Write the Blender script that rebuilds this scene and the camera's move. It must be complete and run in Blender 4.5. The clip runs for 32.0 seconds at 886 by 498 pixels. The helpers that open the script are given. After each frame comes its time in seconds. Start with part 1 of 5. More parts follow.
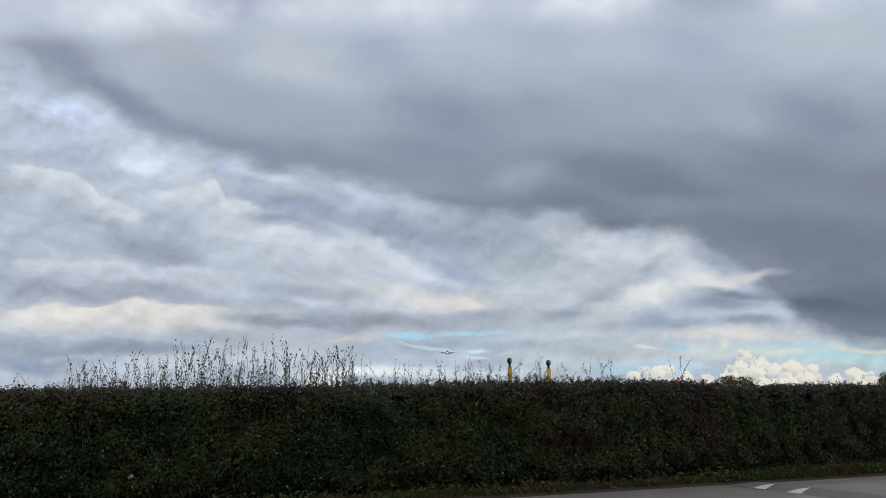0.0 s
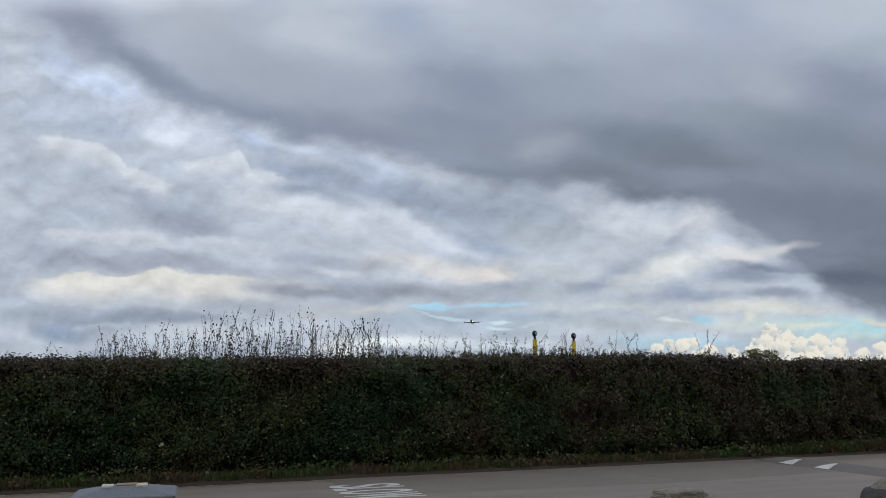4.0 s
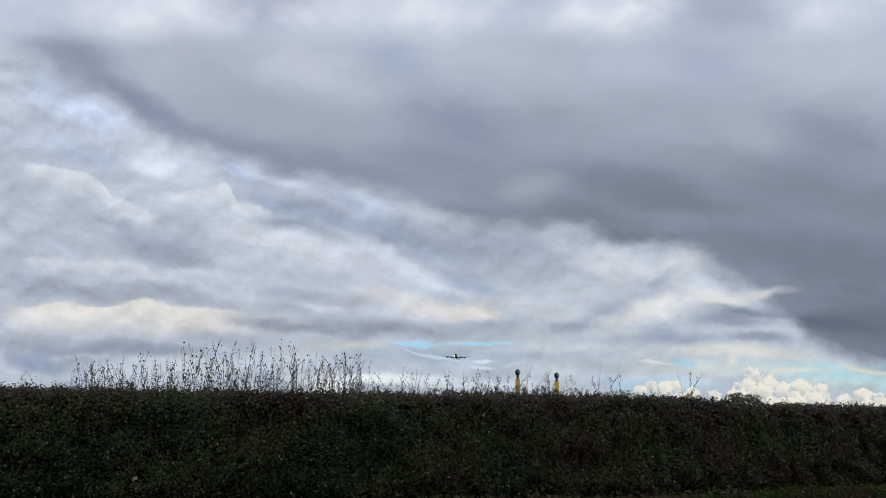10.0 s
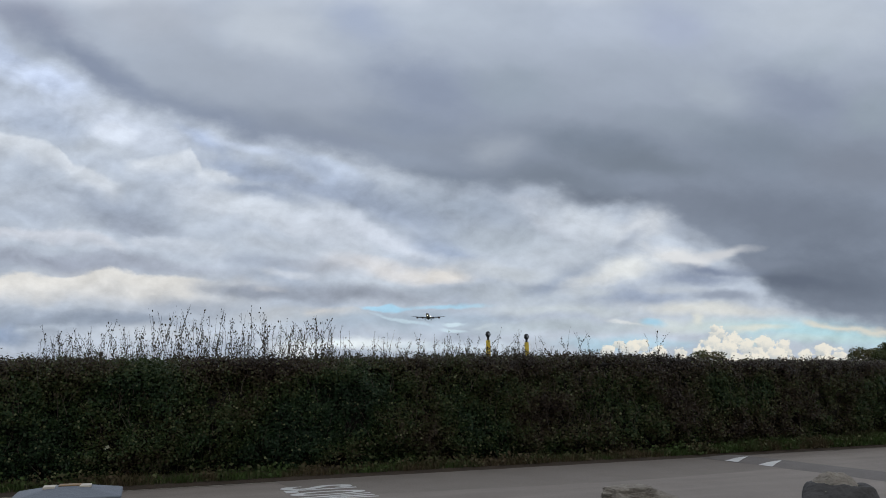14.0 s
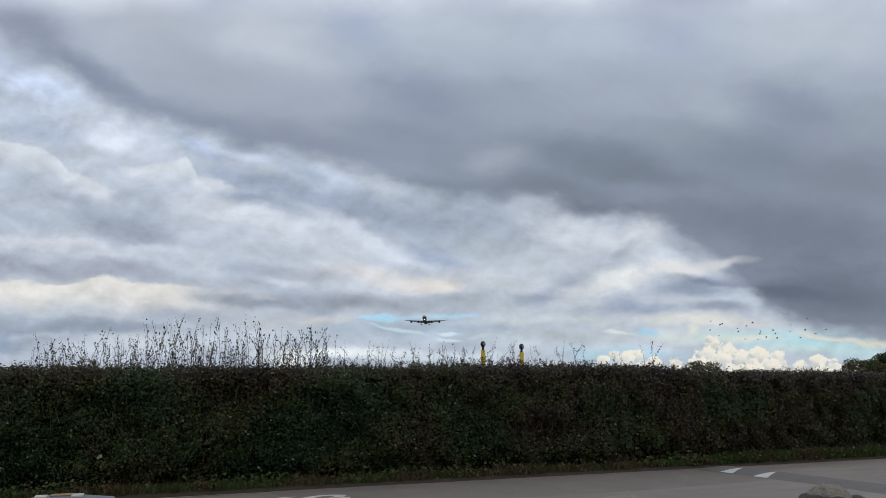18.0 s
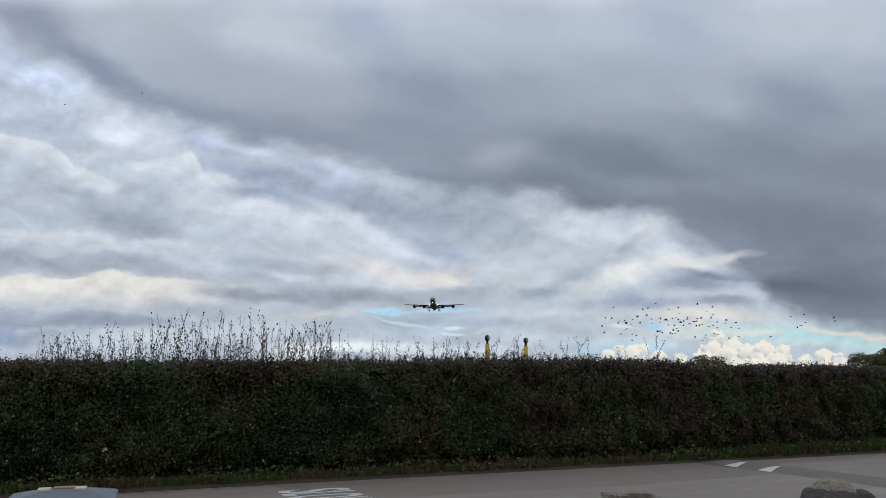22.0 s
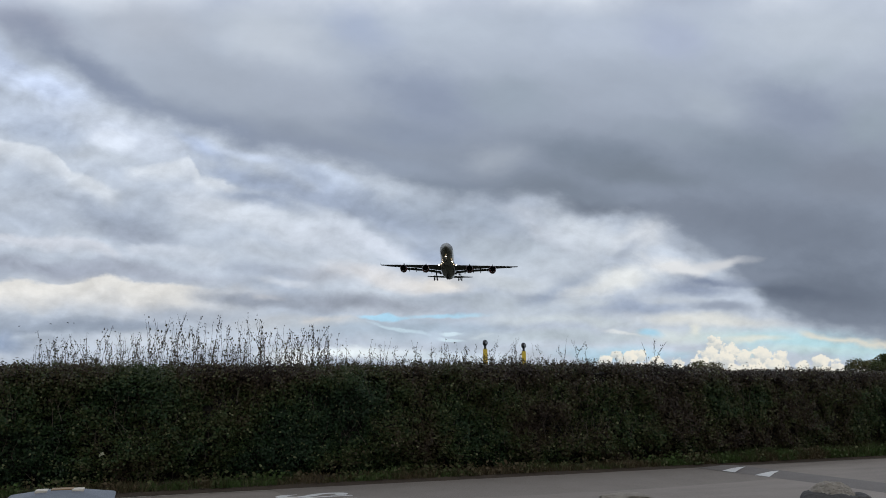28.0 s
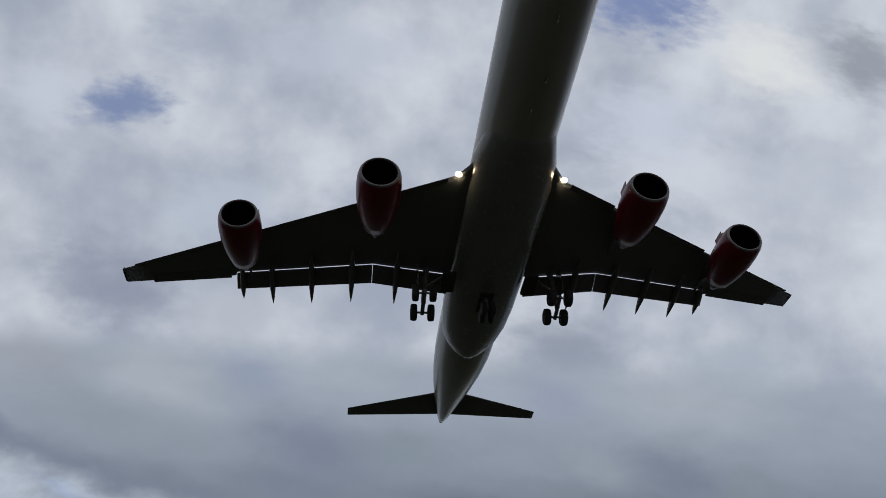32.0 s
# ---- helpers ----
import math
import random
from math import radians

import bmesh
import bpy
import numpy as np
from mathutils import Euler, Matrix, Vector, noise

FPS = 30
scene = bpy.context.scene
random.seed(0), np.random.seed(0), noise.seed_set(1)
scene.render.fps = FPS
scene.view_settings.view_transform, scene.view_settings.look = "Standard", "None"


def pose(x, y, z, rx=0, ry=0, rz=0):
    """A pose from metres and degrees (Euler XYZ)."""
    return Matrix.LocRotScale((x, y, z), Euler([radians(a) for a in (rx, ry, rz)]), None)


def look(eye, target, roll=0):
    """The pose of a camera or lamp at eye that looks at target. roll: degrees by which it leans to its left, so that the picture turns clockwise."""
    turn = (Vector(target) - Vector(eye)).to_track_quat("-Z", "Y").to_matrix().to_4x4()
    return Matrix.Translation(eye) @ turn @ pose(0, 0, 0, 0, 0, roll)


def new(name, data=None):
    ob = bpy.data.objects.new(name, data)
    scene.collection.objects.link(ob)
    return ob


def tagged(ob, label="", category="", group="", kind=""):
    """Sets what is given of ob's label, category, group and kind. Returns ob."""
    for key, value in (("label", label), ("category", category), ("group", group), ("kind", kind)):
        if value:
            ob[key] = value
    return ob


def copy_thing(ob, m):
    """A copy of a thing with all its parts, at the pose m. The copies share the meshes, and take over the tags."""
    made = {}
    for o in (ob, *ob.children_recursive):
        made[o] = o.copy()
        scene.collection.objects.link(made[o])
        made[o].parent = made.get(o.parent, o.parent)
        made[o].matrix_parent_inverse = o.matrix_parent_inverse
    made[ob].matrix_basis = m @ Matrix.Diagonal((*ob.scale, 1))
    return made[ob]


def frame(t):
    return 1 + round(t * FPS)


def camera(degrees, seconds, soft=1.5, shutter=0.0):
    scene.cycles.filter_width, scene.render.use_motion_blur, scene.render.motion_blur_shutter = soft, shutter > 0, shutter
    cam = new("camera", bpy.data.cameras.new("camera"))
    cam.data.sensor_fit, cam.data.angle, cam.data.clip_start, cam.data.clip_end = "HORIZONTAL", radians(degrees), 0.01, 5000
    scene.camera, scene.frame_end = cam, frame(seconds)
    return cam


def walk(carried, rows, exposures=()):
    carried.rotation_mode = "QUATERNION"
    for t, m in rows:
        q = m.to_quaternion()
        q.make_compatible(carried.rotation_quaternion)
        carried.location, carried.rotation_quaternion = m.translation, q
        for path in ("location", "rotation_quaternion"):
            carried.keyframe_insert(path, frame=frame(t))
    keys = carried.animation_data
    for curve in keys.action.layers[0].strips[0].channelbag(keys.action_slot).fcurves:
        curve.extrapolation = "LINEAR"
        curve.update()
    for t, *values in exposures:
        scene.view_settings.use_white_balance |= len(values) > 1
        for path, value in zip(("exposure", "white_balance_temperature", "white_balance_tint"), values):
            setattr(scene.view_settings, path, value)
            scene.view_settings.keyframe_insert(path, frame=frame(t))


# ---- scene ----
cam = camera(58.54, 32.0, soft=0.9)
# seconds, x, y, z, yaw, pitch, roll of the hand-held camera
PATH = [
    (0, 0.006, -0.062, 1.738, -21.91, 11.23, 0.68),
    (0.5, -0.023, -0.050, 1.767, -21.43, 10.07, 0.42),
    (1, -0.016, -0.029, 1.772, -20.55, 9.52, 0.12),
    (1.5, -0.019, -0.021, 1.781, -20.23, 9.29, 0.15),
    (2, -0.027, -0.017, 1.778, -20.32, 9.09, 0.12),
    (2.5, -0.028, -0.020, 1.779, -20.23, 9.10, 0.28),
    (4.5, -0.016, -0.003, 1.770, -20.00, 9.23, -0.00),
    (5, -0.019, -0.001, 1.771, -19.80, 10.50, 0.09),
    (5.5, -0.024, 0.005, 1.767, -19.77, 11.37, 0.30),
    (6, -0.020, 0.005, 1.768, -20.01, 11.77, 0.56),
    (6.5, -0.025, -0.002, 1.768, -20.66, 12.00, 0.19),
    (7, -0.024, -0.006, 1.762, -21.12, 11.45, -0.37),
    (7.5, -0.019, -0.004, 1.766, -21.79, 10.38, -0.67),
    (8, -0.011, 0.006, 1.764, -22.20, 10.13, -0.86),
    (8.5, -0.012, 0.010, 1.756, -22.37, 10.57, -0.84),
    (9, -0.001, -0.002, 1.732, -22.00, 10.97, -0.62),
    (9.5, -0.004, 0.010, 1.752, -21.29, 11.43, -0.68),
    (10, -0.002, 0.020, 1.753, -21.23, 11.88, -0.93),
    (10.5, -0.006, 0.024, 1.742, -21.73, 11.86, -1.16),
    (11, -0.012, 0.012, 1.737, -22.23, 11.71, -1.04),
    (11.5, -0.007, 0.013, 1.743, -22.62, 11.53, -0.71),
    (12, -0.009, 0.009, 1.750, -22.91, 11.24, -0.51),
    (12.5, -0.005, 0.005, 1.740, -23.02, 10.77, -0.43),
    (13, -0.011, 0.014, 1.729, -23.12, 10.26, -0.36),
    (13.5, -0.014, 0.008, 1.742, -23.35, 9.64, 0.01),
    (15.5, -0.001, -0.005, 1.741, -23.57, 9.03, 0.63),
    (16, -0.004, -0.008, 1.740, -23.52, 9.52, 0.46),
    (16.5, -0.001, 0.004, 1.745, -23.57, 10.27, 0.12),
    (17, -0.007, -0.000, 1.745, -23.62, 10.42, -0.02),
    (17.5, -0.011, 0.002, 1.746, -23.64, 10.22, -0.06),
    (18, -0.010, 0.002, 1.747, -23.84, 9.97, 0.12),
    (18.5, -0.007, -0.003, 1.750, -23.90, 9.86, 0.18),
    (19, -0.009, 0.010, 1.760, -23.82, 9.78, 0.14),
    (19.5, 0.004, 0.010, 1.743, -23.78, 9.82, 0.06),
    (20, -0.011, 0.004, 1.732, -23.81, 9.75, 0.09),
    (20.5, -0.009, 0.002, 1.745, -23.58, 9.65, 0.06),
    (21, -0.003, 0.000, 1.740, -23.48, 9.60, 0.10),
    (21.5, -0.011, -0.001, 1.737, -23.48, 9.63, 0.21),
    (22, 0.008, 0.004, 1.744, -23.48, 9.54, 0.06),
    (22.5, -0.003, 0.005, 1.740, -23.52, 9.38, 0.05),
    (23, -0.011, 0.009, 1.756, -23.30, 8.97, -0.17),
    (23.5, -0.010, 0.007, 1.733, -23.10, 8.80, -0.44),
    (24, -0.011, 0.002, 1.737, -23.40, 8.90, -0.72),
    (24.5, -0.014, 0.006, 1.744, -23.92, 9.14, -0.69),
    (25, -0.018, 0.016, 1.785, -24.01, 9.00, -0.55),
    (25.5, 0.009, 0.011, 1.744, -23.71, 9.06, -0.28),
    (27.5, 0.012, 0.008, 1.727, -23.58, 9.85, -0.08),
    (28, -0.000, 0.014, 1.718, -23.67, 9.96, 0.04),
    (28.5, 0.019, 0.007, 1.729, -23.79, 10.17, 0.09),
    (29, 0.022, 0.009, 1.712, -24.27, 10.72, 0.15),
    (29.5, 0.033, -0.002, 1.736, -24.89, 11.23, 0.05),
    (30, 0.037, -0.011, 1.722, -25.40, 12.52, -0.02),
    (30.5, 0.038, -0.005, 1.742, -25.72, 15.48, -0.52),
    (31, 0.066, 0.001, 1.770, -26.25, 19.98, -0.76),
    (31.5, 0.051, -0.006, 1.763, -27.59, 25.95, 0.30),
    (32, 0.049, -0.002, 1.766, -32.14, 35.11, 0.30),
]


def held(x, y, z, w, p, r):
    return pose(x, y, z, 0, 0, w) @ pose(0, 0, 0, p) @ pose(0, 0, 0, 0, r) @ pose(0, 0, 0, 90)


walk(cam, [(t, held(*rest)) for t, *rest in PATH],
     exposures=[(0, -0.06), (11, -0.04), (17, -0.02), (22, 0.02), (28, 0.02), (29.8, 0.0), (30.4, -0.06), (31.0, -0.31), (31.5, -0.36), (32, -0.44)])

# ---------------------------------------------------------------- sky and sun
class Nodes:
    """Short hand for node arithmetic."""

    def __init__(self, tree):
        self.tree = tree

    def add(self, kind, **props):
        node = self.tree.nodes.new(kind)
        for key, value in props.items():
            setattr(node, key, value)
        return node

    def put(self, socket, value):
        if isinstance(value, bpy.types.NodeSocket):
            self.tree.links.new(value, socket)
        elif value is not None:
            socket.default_value = value

    def m(self, op, a, b=None, c=None, clamp=False):
        node = self.add("ShaderNodeMath", operation=op, use_clamp=clamp)
        for socket, value in zip(node.inputs, (a, b, c)):
            self.put(socket, value)
        return node.outputs[0]

    def dot(self, a, b):
        node = self.add("ShaderNodeVectorMath", operation="DOT_PRODUCT")
        self.put(node.inputs[0], a)
        self.put(node.inputs[1], b)
        return node.outputs["Value"]

    def vec(self, x, y, z=0.0):
        node = self.add("ShaderNodeCombineXYZ")
        for socket, value in zip(node.inputs, (x, y, z)):
            self.put(socket, value)
        return node.outputs[0]

    def step(self, x, lo, hi, a=0.0, b=1.0):
        node = self.add("ShaderNodeMapRange", interpolation_type="SMOOTHSTEP", clamp=False)
        for socket, value in zip(node.inputs, (x, lo, hi, a, b)):
            self.put(socket, value)
        return node.outputs[0]

    def noise(self, v, scale, detail=5.0, rough=0.55, lac=2.0, warp=0.0):
        node = self.add("ShaderNodeTexNoise")
        self.put(node.inputs["Vector"], v)
        for key, value in (("Scale", scale), ("Detail", detail), ("Roughness", rough), ("Lacunarity", lac), ("Distortion", warp)):
            node.inputs[key].default_value = value
        return node.outputs["Fac"]

    def mix(self, fac, a, b, blend="MIX"):
        node = self.add("ShaderNodeMix", data_type="RGBA", blend_type=blend)
        self.put(node.inputs[0], fac)
        self.put(node.inputs[6], (*a, 1) if isinstance(a, tuple) else a)
        self.put(node.inputs[7], (*b, 1) if isinstance(b, tuple) else b)
        return node.outputs[2]

    def grey(self, v):
        node = self.add("ShaderNodeCombineColor")
        for socket in node.inputs:
            self.put(socket, v)
        return node.outputs[0]

    def bends(self, x, points):
        """A line of straight pieces through the points."""
        total = points[0][1]
        for (x0, y0), (x1, y1) in zip(points, points[1:]):
            held = self.m("MINIMUM", self.m("MAXIMUM", x, x0), x1)
            slope = (y1 - y0) / (x1 - x0)
            total = self.m("ADD", self.m("MULTIPLY_ADD", held, slope, -slope * x0), total)
        return total

    def use(self, group, *values):
        node = self.add("ShaderNodeGroup", node_tree=group)
        for socket, value in zip(node.inputs, values):
            self.put(socket, value)
        return node.outputs[0]

    def ramp(self, fac, *stops):
        node = self.add("ShaderNodeValToRGB")
        self.put(node.inputs[0], fac)
        while len(node.color_ramp.elements) < len(stops):
            node.color_ramp.elements.new(0.5)
        for element, (at, value) in zip(node.color_ramp.elements, stops):
            element.position = at
            element.color = (*value, 1) if isinstance(value, tuple) else (value, value, value, 1)
        return node.outputs[0]


SUN_UP, SUN_TURN = 38.0, 200.0


def tone(r, g, b):
    """A colour given as 0 to 255, made linear."""
    return tuple((c / 255 / 12.92) if c < 11 else ((c / 255 + 0.055) / 1.055) ** 2.4 for c in (r, g, b))


def new_group(name, inputs):
    """An empty node group with a colour output; inputs are (name, is it a colour)."""
    group = bpy.data.node_groups.new(name, "ShaderNodeTree")
    for label, colour in inputs:
        group.interface.new_socket(label, in_out="INPUT", socket_type="NodeSocketColor" if colour else "NodeSocketFloat")
    group.interface.new_socket("Colour", in_out="OUTPUT", socket_type="NodeSocketColor")
    n = Nodes(group)
    return group, n, n.add("NodeGroupInput").outputs, n.add("NodeGroupOutput").inputs[0]


def puff_group():
    """One soft or ragged patch of cloud laid over the sky before it."""
    group, n, v, out = new_group("puff", [("Below", 1), ("SX", 0), ("SY", 0), ("Fine", 0), ("Tint", 1)] + [(k, 0) for k in ("X", "Y", "A1", "A2", "B1", "B2", "Rag", "Outer", "Inner", "Much")])
    near = n.m("MULTIPLY", v["Below"], 1e-6)   # keeps the patches in order, one after another
    dx, dy = n.m("SUBTRACT", n.m("ADD", v["SX"], near), v["X"]), n.m("SUBTRACT", n.m("ADD", v["SY"], near), v["Y"])
    a = n.m("ADD", n.m("MULTIPLY", dx, v["A1"]), n.m("MULTIPLY", dy, v["A2"]))
    b = n.m("ADD", n.m("MULTIPLY", dx, v["B1"]), n.m("MULTIPLY", dy, v["B2"]))
    far = n.m("SQRT", n.m("ADD", n.m("MULTIPLY", a, a), n.m("MULTIPLY", b, b)))
    far = n.m("MULTIPLY_ADD", n.m("SUBTRACT", v["Fine"], 0.5), v["Rag"], far)
    n.put(out, n.mix(n.step(far, v["Outer"], v["Inner"], 0.0, v["Much"]), v["Below"], v["Tint"]))
    return group


def heap_group():
    """One sunlit head of a cumulus, cream above and grey below."""
    group, n, v, out = new_group("heap", [("Below", 1)] + [(k, 0) for k in ("SX", "SY", "Curl", "Curl2", "X", "Y", "R")])
    near = n.m("MULTIPLY", v["Below"], 1e-6)
    dx, dy = n.m("SUBTRACT", n.m("ADD", v["SX"], near), v["X"]), n.m("DIVIDE", n.m("SUBTRACT", n.m("ADD", v["SY"], near), v["Y"]), 0.85)
    far = n.m("SQRT", n.m("ADD", n.m("MULTIPLY", dx, dx), n.m("MULTIPLY", dy, dy)))
    far = n.m("ADD", n.m("DIVIDE", far, v["R"]), n.m("ADD", n.m("MULTIPLY", v["Curl"], 2.4), n.m("MULTIPLY", v["Curl2"], 1.2)))
    height = n.m("ADD", n.m("DIVIDE", n.m("MULTIPLY_ADD", dx, -0.35, dy), v["R"]), n.m("MULTIPLY_ADD", v["Curl"], 3.0, n.m("MULTIPLY", v["Curl2"], 1.5)))
    hue = n.mix(n.step(height, -0.9, 1.1), tone(240, 233, 219), tone(190, 195, 196))
    n.put(out, n.mix(n.step(far, 1.12, 0.86, 0.0, 0.94), v["Below"], hue))
    return group


PUFF, HEAP = puff_group(), heap_group()


def build_sky():
    world = bpy.data.worlds.new("sky")
    scene.world = world
    world.use_nodes = True
    tree = world.node_tree
    tree.nodes.clear()
    n = Nodes(tree)
    way = n.add("ShaderNodeTexCoord").outputs["Generated"]
    # sky chart: sx to the right and sy downwards from the approach, horizon near sy = 0.66
    cx = n.dot(way, (0.9183, -0.3960, 0.0029))
    cy = n.m("MAXIMUM", n.dot(way, (0.3907, 0.9072, 0.1559)), 0.10)
    cz = n.dot(way, (-0.0644, -0.1420, 0.9878))
    sx0 = n.m("MULTIPLY_ADD", n.m("DIVIDE", cx, cy), 1.399, 0.784)
    sy0 = n.m("MULTIPLY_ADD", n.m("DIVIDE", cz, cy), -1.399, 0.441)
    up = n.dot(way, (0.0, 0.0, 1.0))
    deep = n.m("ADD", n.m("MAXIMUM", up, 0.0), 0.11)
    deck = n.vec(n.m("DIVIDE", n.dot(way, (0.9183, -0.396, 0)), deep), n.m("DIVIDE", n.dot(way, (0.396, 0.9183, 0)), deep), 0.0)

    def slanted(lean, stretch, shift):
        c, d = math.cos(radians(lean)), math.sin(radians(lean))
        along = n.m("ADD", n.m("MULTIPLY", sx0, c), n.m("MULTIPLY", sy0, d))
        across = n.m("ADD", n.m("MULTIPLY", sx0, -d), n.m("MULTIPLY", sy0, c))
        return n.vec(along, n.m("MULTIPLY", across, stretch), shift)

    def centred(v, gain=1.0):
        return n.m("MULTIPLY", n.m("SUBTRACT", v, 0.5), gain)

    # billows: wob1 and wob2 bend the outlines, the others are the relief of the cloud
    wob1 = centred(n.noise(n.vec(sx0, n.m("MULTIPLY", sy0, 1.7), 0.0), 8.0, 4.0, 0.5))
    wob2 = centred(n.noise(n.vec(sx0, n.m("MULTIPLY", sy0, 1.7), 3.7), 9.0, 4.0, 0.5))
    sx = n.m("MULTIPLY_ADD", wob1, 0.075, sx0)
    sy = n.m("MULTIPLY_ADD", wob2, 0.040, sy0)
    big = n.noise(deck, 0.55, 3.0, 0.5)
    bent = n.vec(n.m("MULTIPLY_ADD", wob1, 0.05, sx0), n.m("MULTIPLY", n.m("MULTIPLY_ADD", wob2, 0.03, sy0), 1.6), 5.1)
    lumps = n.noise(bent, 13.0, 7.0, 0.58)
    # the same billows seen from a step higher: their difference is the light on their upper sides
    shift = n.add("ShaderNodeVectorMath", operation="ADD")
    n.put(shift.inputs[0], bent)
    shift.inputs[1].default_value = (-0.006, -0.026, 0.0)
    relief = n.m("SUBTRACT", lumps, n.noise(shift.outputs[0], 13.0, 7.0, 0.58))
    fine = n.m("ADD", centred(n.noise(slanted(6, 1.7, 2.4), 16.0, 6.0, 0.58), 1.7), 0.5)
    soft_ = n.noise(slanted(14, 1.5, 9.0), 5.0, 4.0, 0.5)
    zenith = n.step(sy0, 0.05, -0.35)
    dome = n.noise(way, 7.0, 6.0, 0.52)
    state = [None]

    def puff(x, y, rx, ry, lean, colour, much=1.0, rag=0.7, hard=0.0):
        c, d = math.cos(radians(lean)), math.sin(radians(lean))
        state[0] = n.use(PUFF, state[0], sx, sy, fine, (*tone(*colour), 1), x, y, c / rx, d / rx, -d / ry, c / ry, rag, 1.45 - 0.35 * hard, 0.15 + 0.7 * hard, much)

    def ledge(points, colour, thick, much=1.0, crisp=0.006):
        """Light on the top of a cloud shelf: a crisp upper edge along the points, fading downwards."""
        x0, x1 = points[0][0], points[-1][0]
        down = n.m("SUBTRACT", sy, n.bends(sx, points))
        down = n.m("MULTIPLY_ADD", n.m("SUBTRACT", fine, 0.5), 0.014, down)
        w = (x1 - x0) * 0.15
        mask = n.m("MULTIPLY", n.step(down, -crisp, crisp), n.step(down, thick, thick * 0.15))
        mask = n.m("MULTIPLY", mask, n.m("MULTIPLY", n.step(sx, x0, x0 + w), n.step(sx, x1, x1 - w)))
        state[0] = n.mix(n.m("MULTIPLY", mask, much), state[0], tone(*colour))

    # ---- the high bright layer under and beyond the dark bank
    state[0] = n.mix(n.step(soft_, 0.12, 0.88), tone(164, 174, 191), tone(204, 211, 221))
    puff(0.02, 0.080, 0.05, 0.035, 20, (192, 204, 228), 0.9)
    puff(0.085, 0.128, 0.10, 0.030, 14, (206, 218, 242), 1.0)
    puff(0.03, 0.180, 0.14, 0.028, 10, (190, 200, 218), 0.8)
    puff(0.10, 0.212, 0.07, 0.026, 12, (176, 187, 206), 0.85)
    puff(0.24, 0.215, 0.11, 0.034, 20, (206, 214, 229), 1.0)
    puff(0.215, 0.222, 0.035, 0.018, 0, (218, 225, 238), 0.8, 1.0, 0.4)
    puff(0.36, 0.232, 0.06, 0.020, 25, (180, 193, 218), 0.9)
    puff(0.44, 0.245, 0.08, 0.010, 14, (198, 208, 227), 0.8)
    puff(0.44, 0.290, 0.09, 0.026, 18, (158, 170, 192), 0.9)
    puff(0.57, 0.290, 0.09, 0.020, 16, (178, 190, 212), 0.8)
    puff(0.60, 0.283, 0.035, 0.010, 18, (196, 207, 226), 0.8)
    puff(0.22, 0.285, 0.10, 0.020, 14, (188, 197, 212), 0.7)
    ledge(((-0.05, 0.215), (0.05, 0.232), (0.11, 0.250), (0.135, 0.275), (0.18, 0.298), (0.24, 0.315)), (216, 221, 229), 0.050, 0.9)
    ledge(((0.22, 0.272), (0.28, 0.266), (0.34, 0.258), (0.36, 0.282), (0.41, 0.292), (0.45, 0.318)), (214, 219, 227), 0.040, 0.85)
    puff(0.06, 0.330, 0.12, 0.030, 6, (190, 198, 211), 0.8)
    puff(0.05, 0.365, 0.10, 0.018, 4, (178, 187, 202), 0.7)
    puff(0.20, 0.362, 0.12, 0.030, 16, (158, 167, 183), 0.9)
    puff(0.25, 0.395, 0.09, 0.022, 12, (160, 168, 184), 0.85)
    puff(0.38, 0.338, 0.08, 0.030, 16, (204, 210, 221), 0.85)
    puff(0.47, 0.330, 0.08, 0.012, 12, (152, 163, 183), 0.9)
    puff(0.57, 0.322, 0.14, 0.020, 12, (154, 165, 186), 0.85)
    puff(0.47, 0.362, 0.09, 0.024, 16, (211, 217, 226), 0.9)
    puff(0.56, 0.390, 0.12, 0.028, 18, (204, 210, 221), 0.85)
    puff(0.70, 0.360, 0.13, 0.026, 18, (156, 167, 187), 0.9)
    puff(0.69, 0.408, 0.11, 0.017, 27, (212, 218, 230), 0.9, 0.9)
    puff(0.83, 0.360, 0.16, 0.036, 10, (156, 166, 181), 0.9)
    puff(0.93, 0.352, 0.05, 0.016, 20, (176, 184, 198), 0.8)
    puff(0.79, 0.435, 0.07, 0.020, 26, (164, 177, 200), 0.85)
    puff(0.90, 0.425, 0.13, 0.030, 8, (178, 187, 198), 0.8)
    puff(0.98, 0.395, 0.09, 0.020, 28, (192, 198, 209), 0.85)
    ledge(((-0.05, 0.392), (0.05, 0.390), (0.13, 0.394), (0.19, 0.410), (0.24, 0.430)), (208, 211, 220), 0.034, 0.85)
    ledge(((0.22, 0.420), (0.25, 0.405), (0.28, 0.400), (0.34, 0.412), (0.42, 0.425)), (202, 207, 217), 0.034, 0.8)
    puff(0.42, 0.425, 0.16, 0.020, 6, (186, 194, 206), 0.7)
    puff(0.10, 0.450, 0.20, 0.022, 3, (158, 164, 179), 0.95)
    puff(0.28, 0.458, 0.14, 0.018, 6, (162, 168, 182), 0.9)
    puff(0.50, 0.455, 0.09, 0.014, 6, (160, 168, 183), 0.8)
    puff(0.50, 0.420, 0.12, 0.016, 10, (196, 203, 214), 0.7)
    puff(0.20, 0.500, 0.24, 0.030, 2, (206, 207, 210), 0.95, 0.5)
    ledge(((-0.06, 0.480), (0.04, 0.477), (0.10, 0.473), (0.14, 0.466), (0.21, 0.465), (0.25, 0.474), (0.32, 0.479), (0.40, 0.486)), (226, 223, 219), 0.060, 1.0, 0.004)
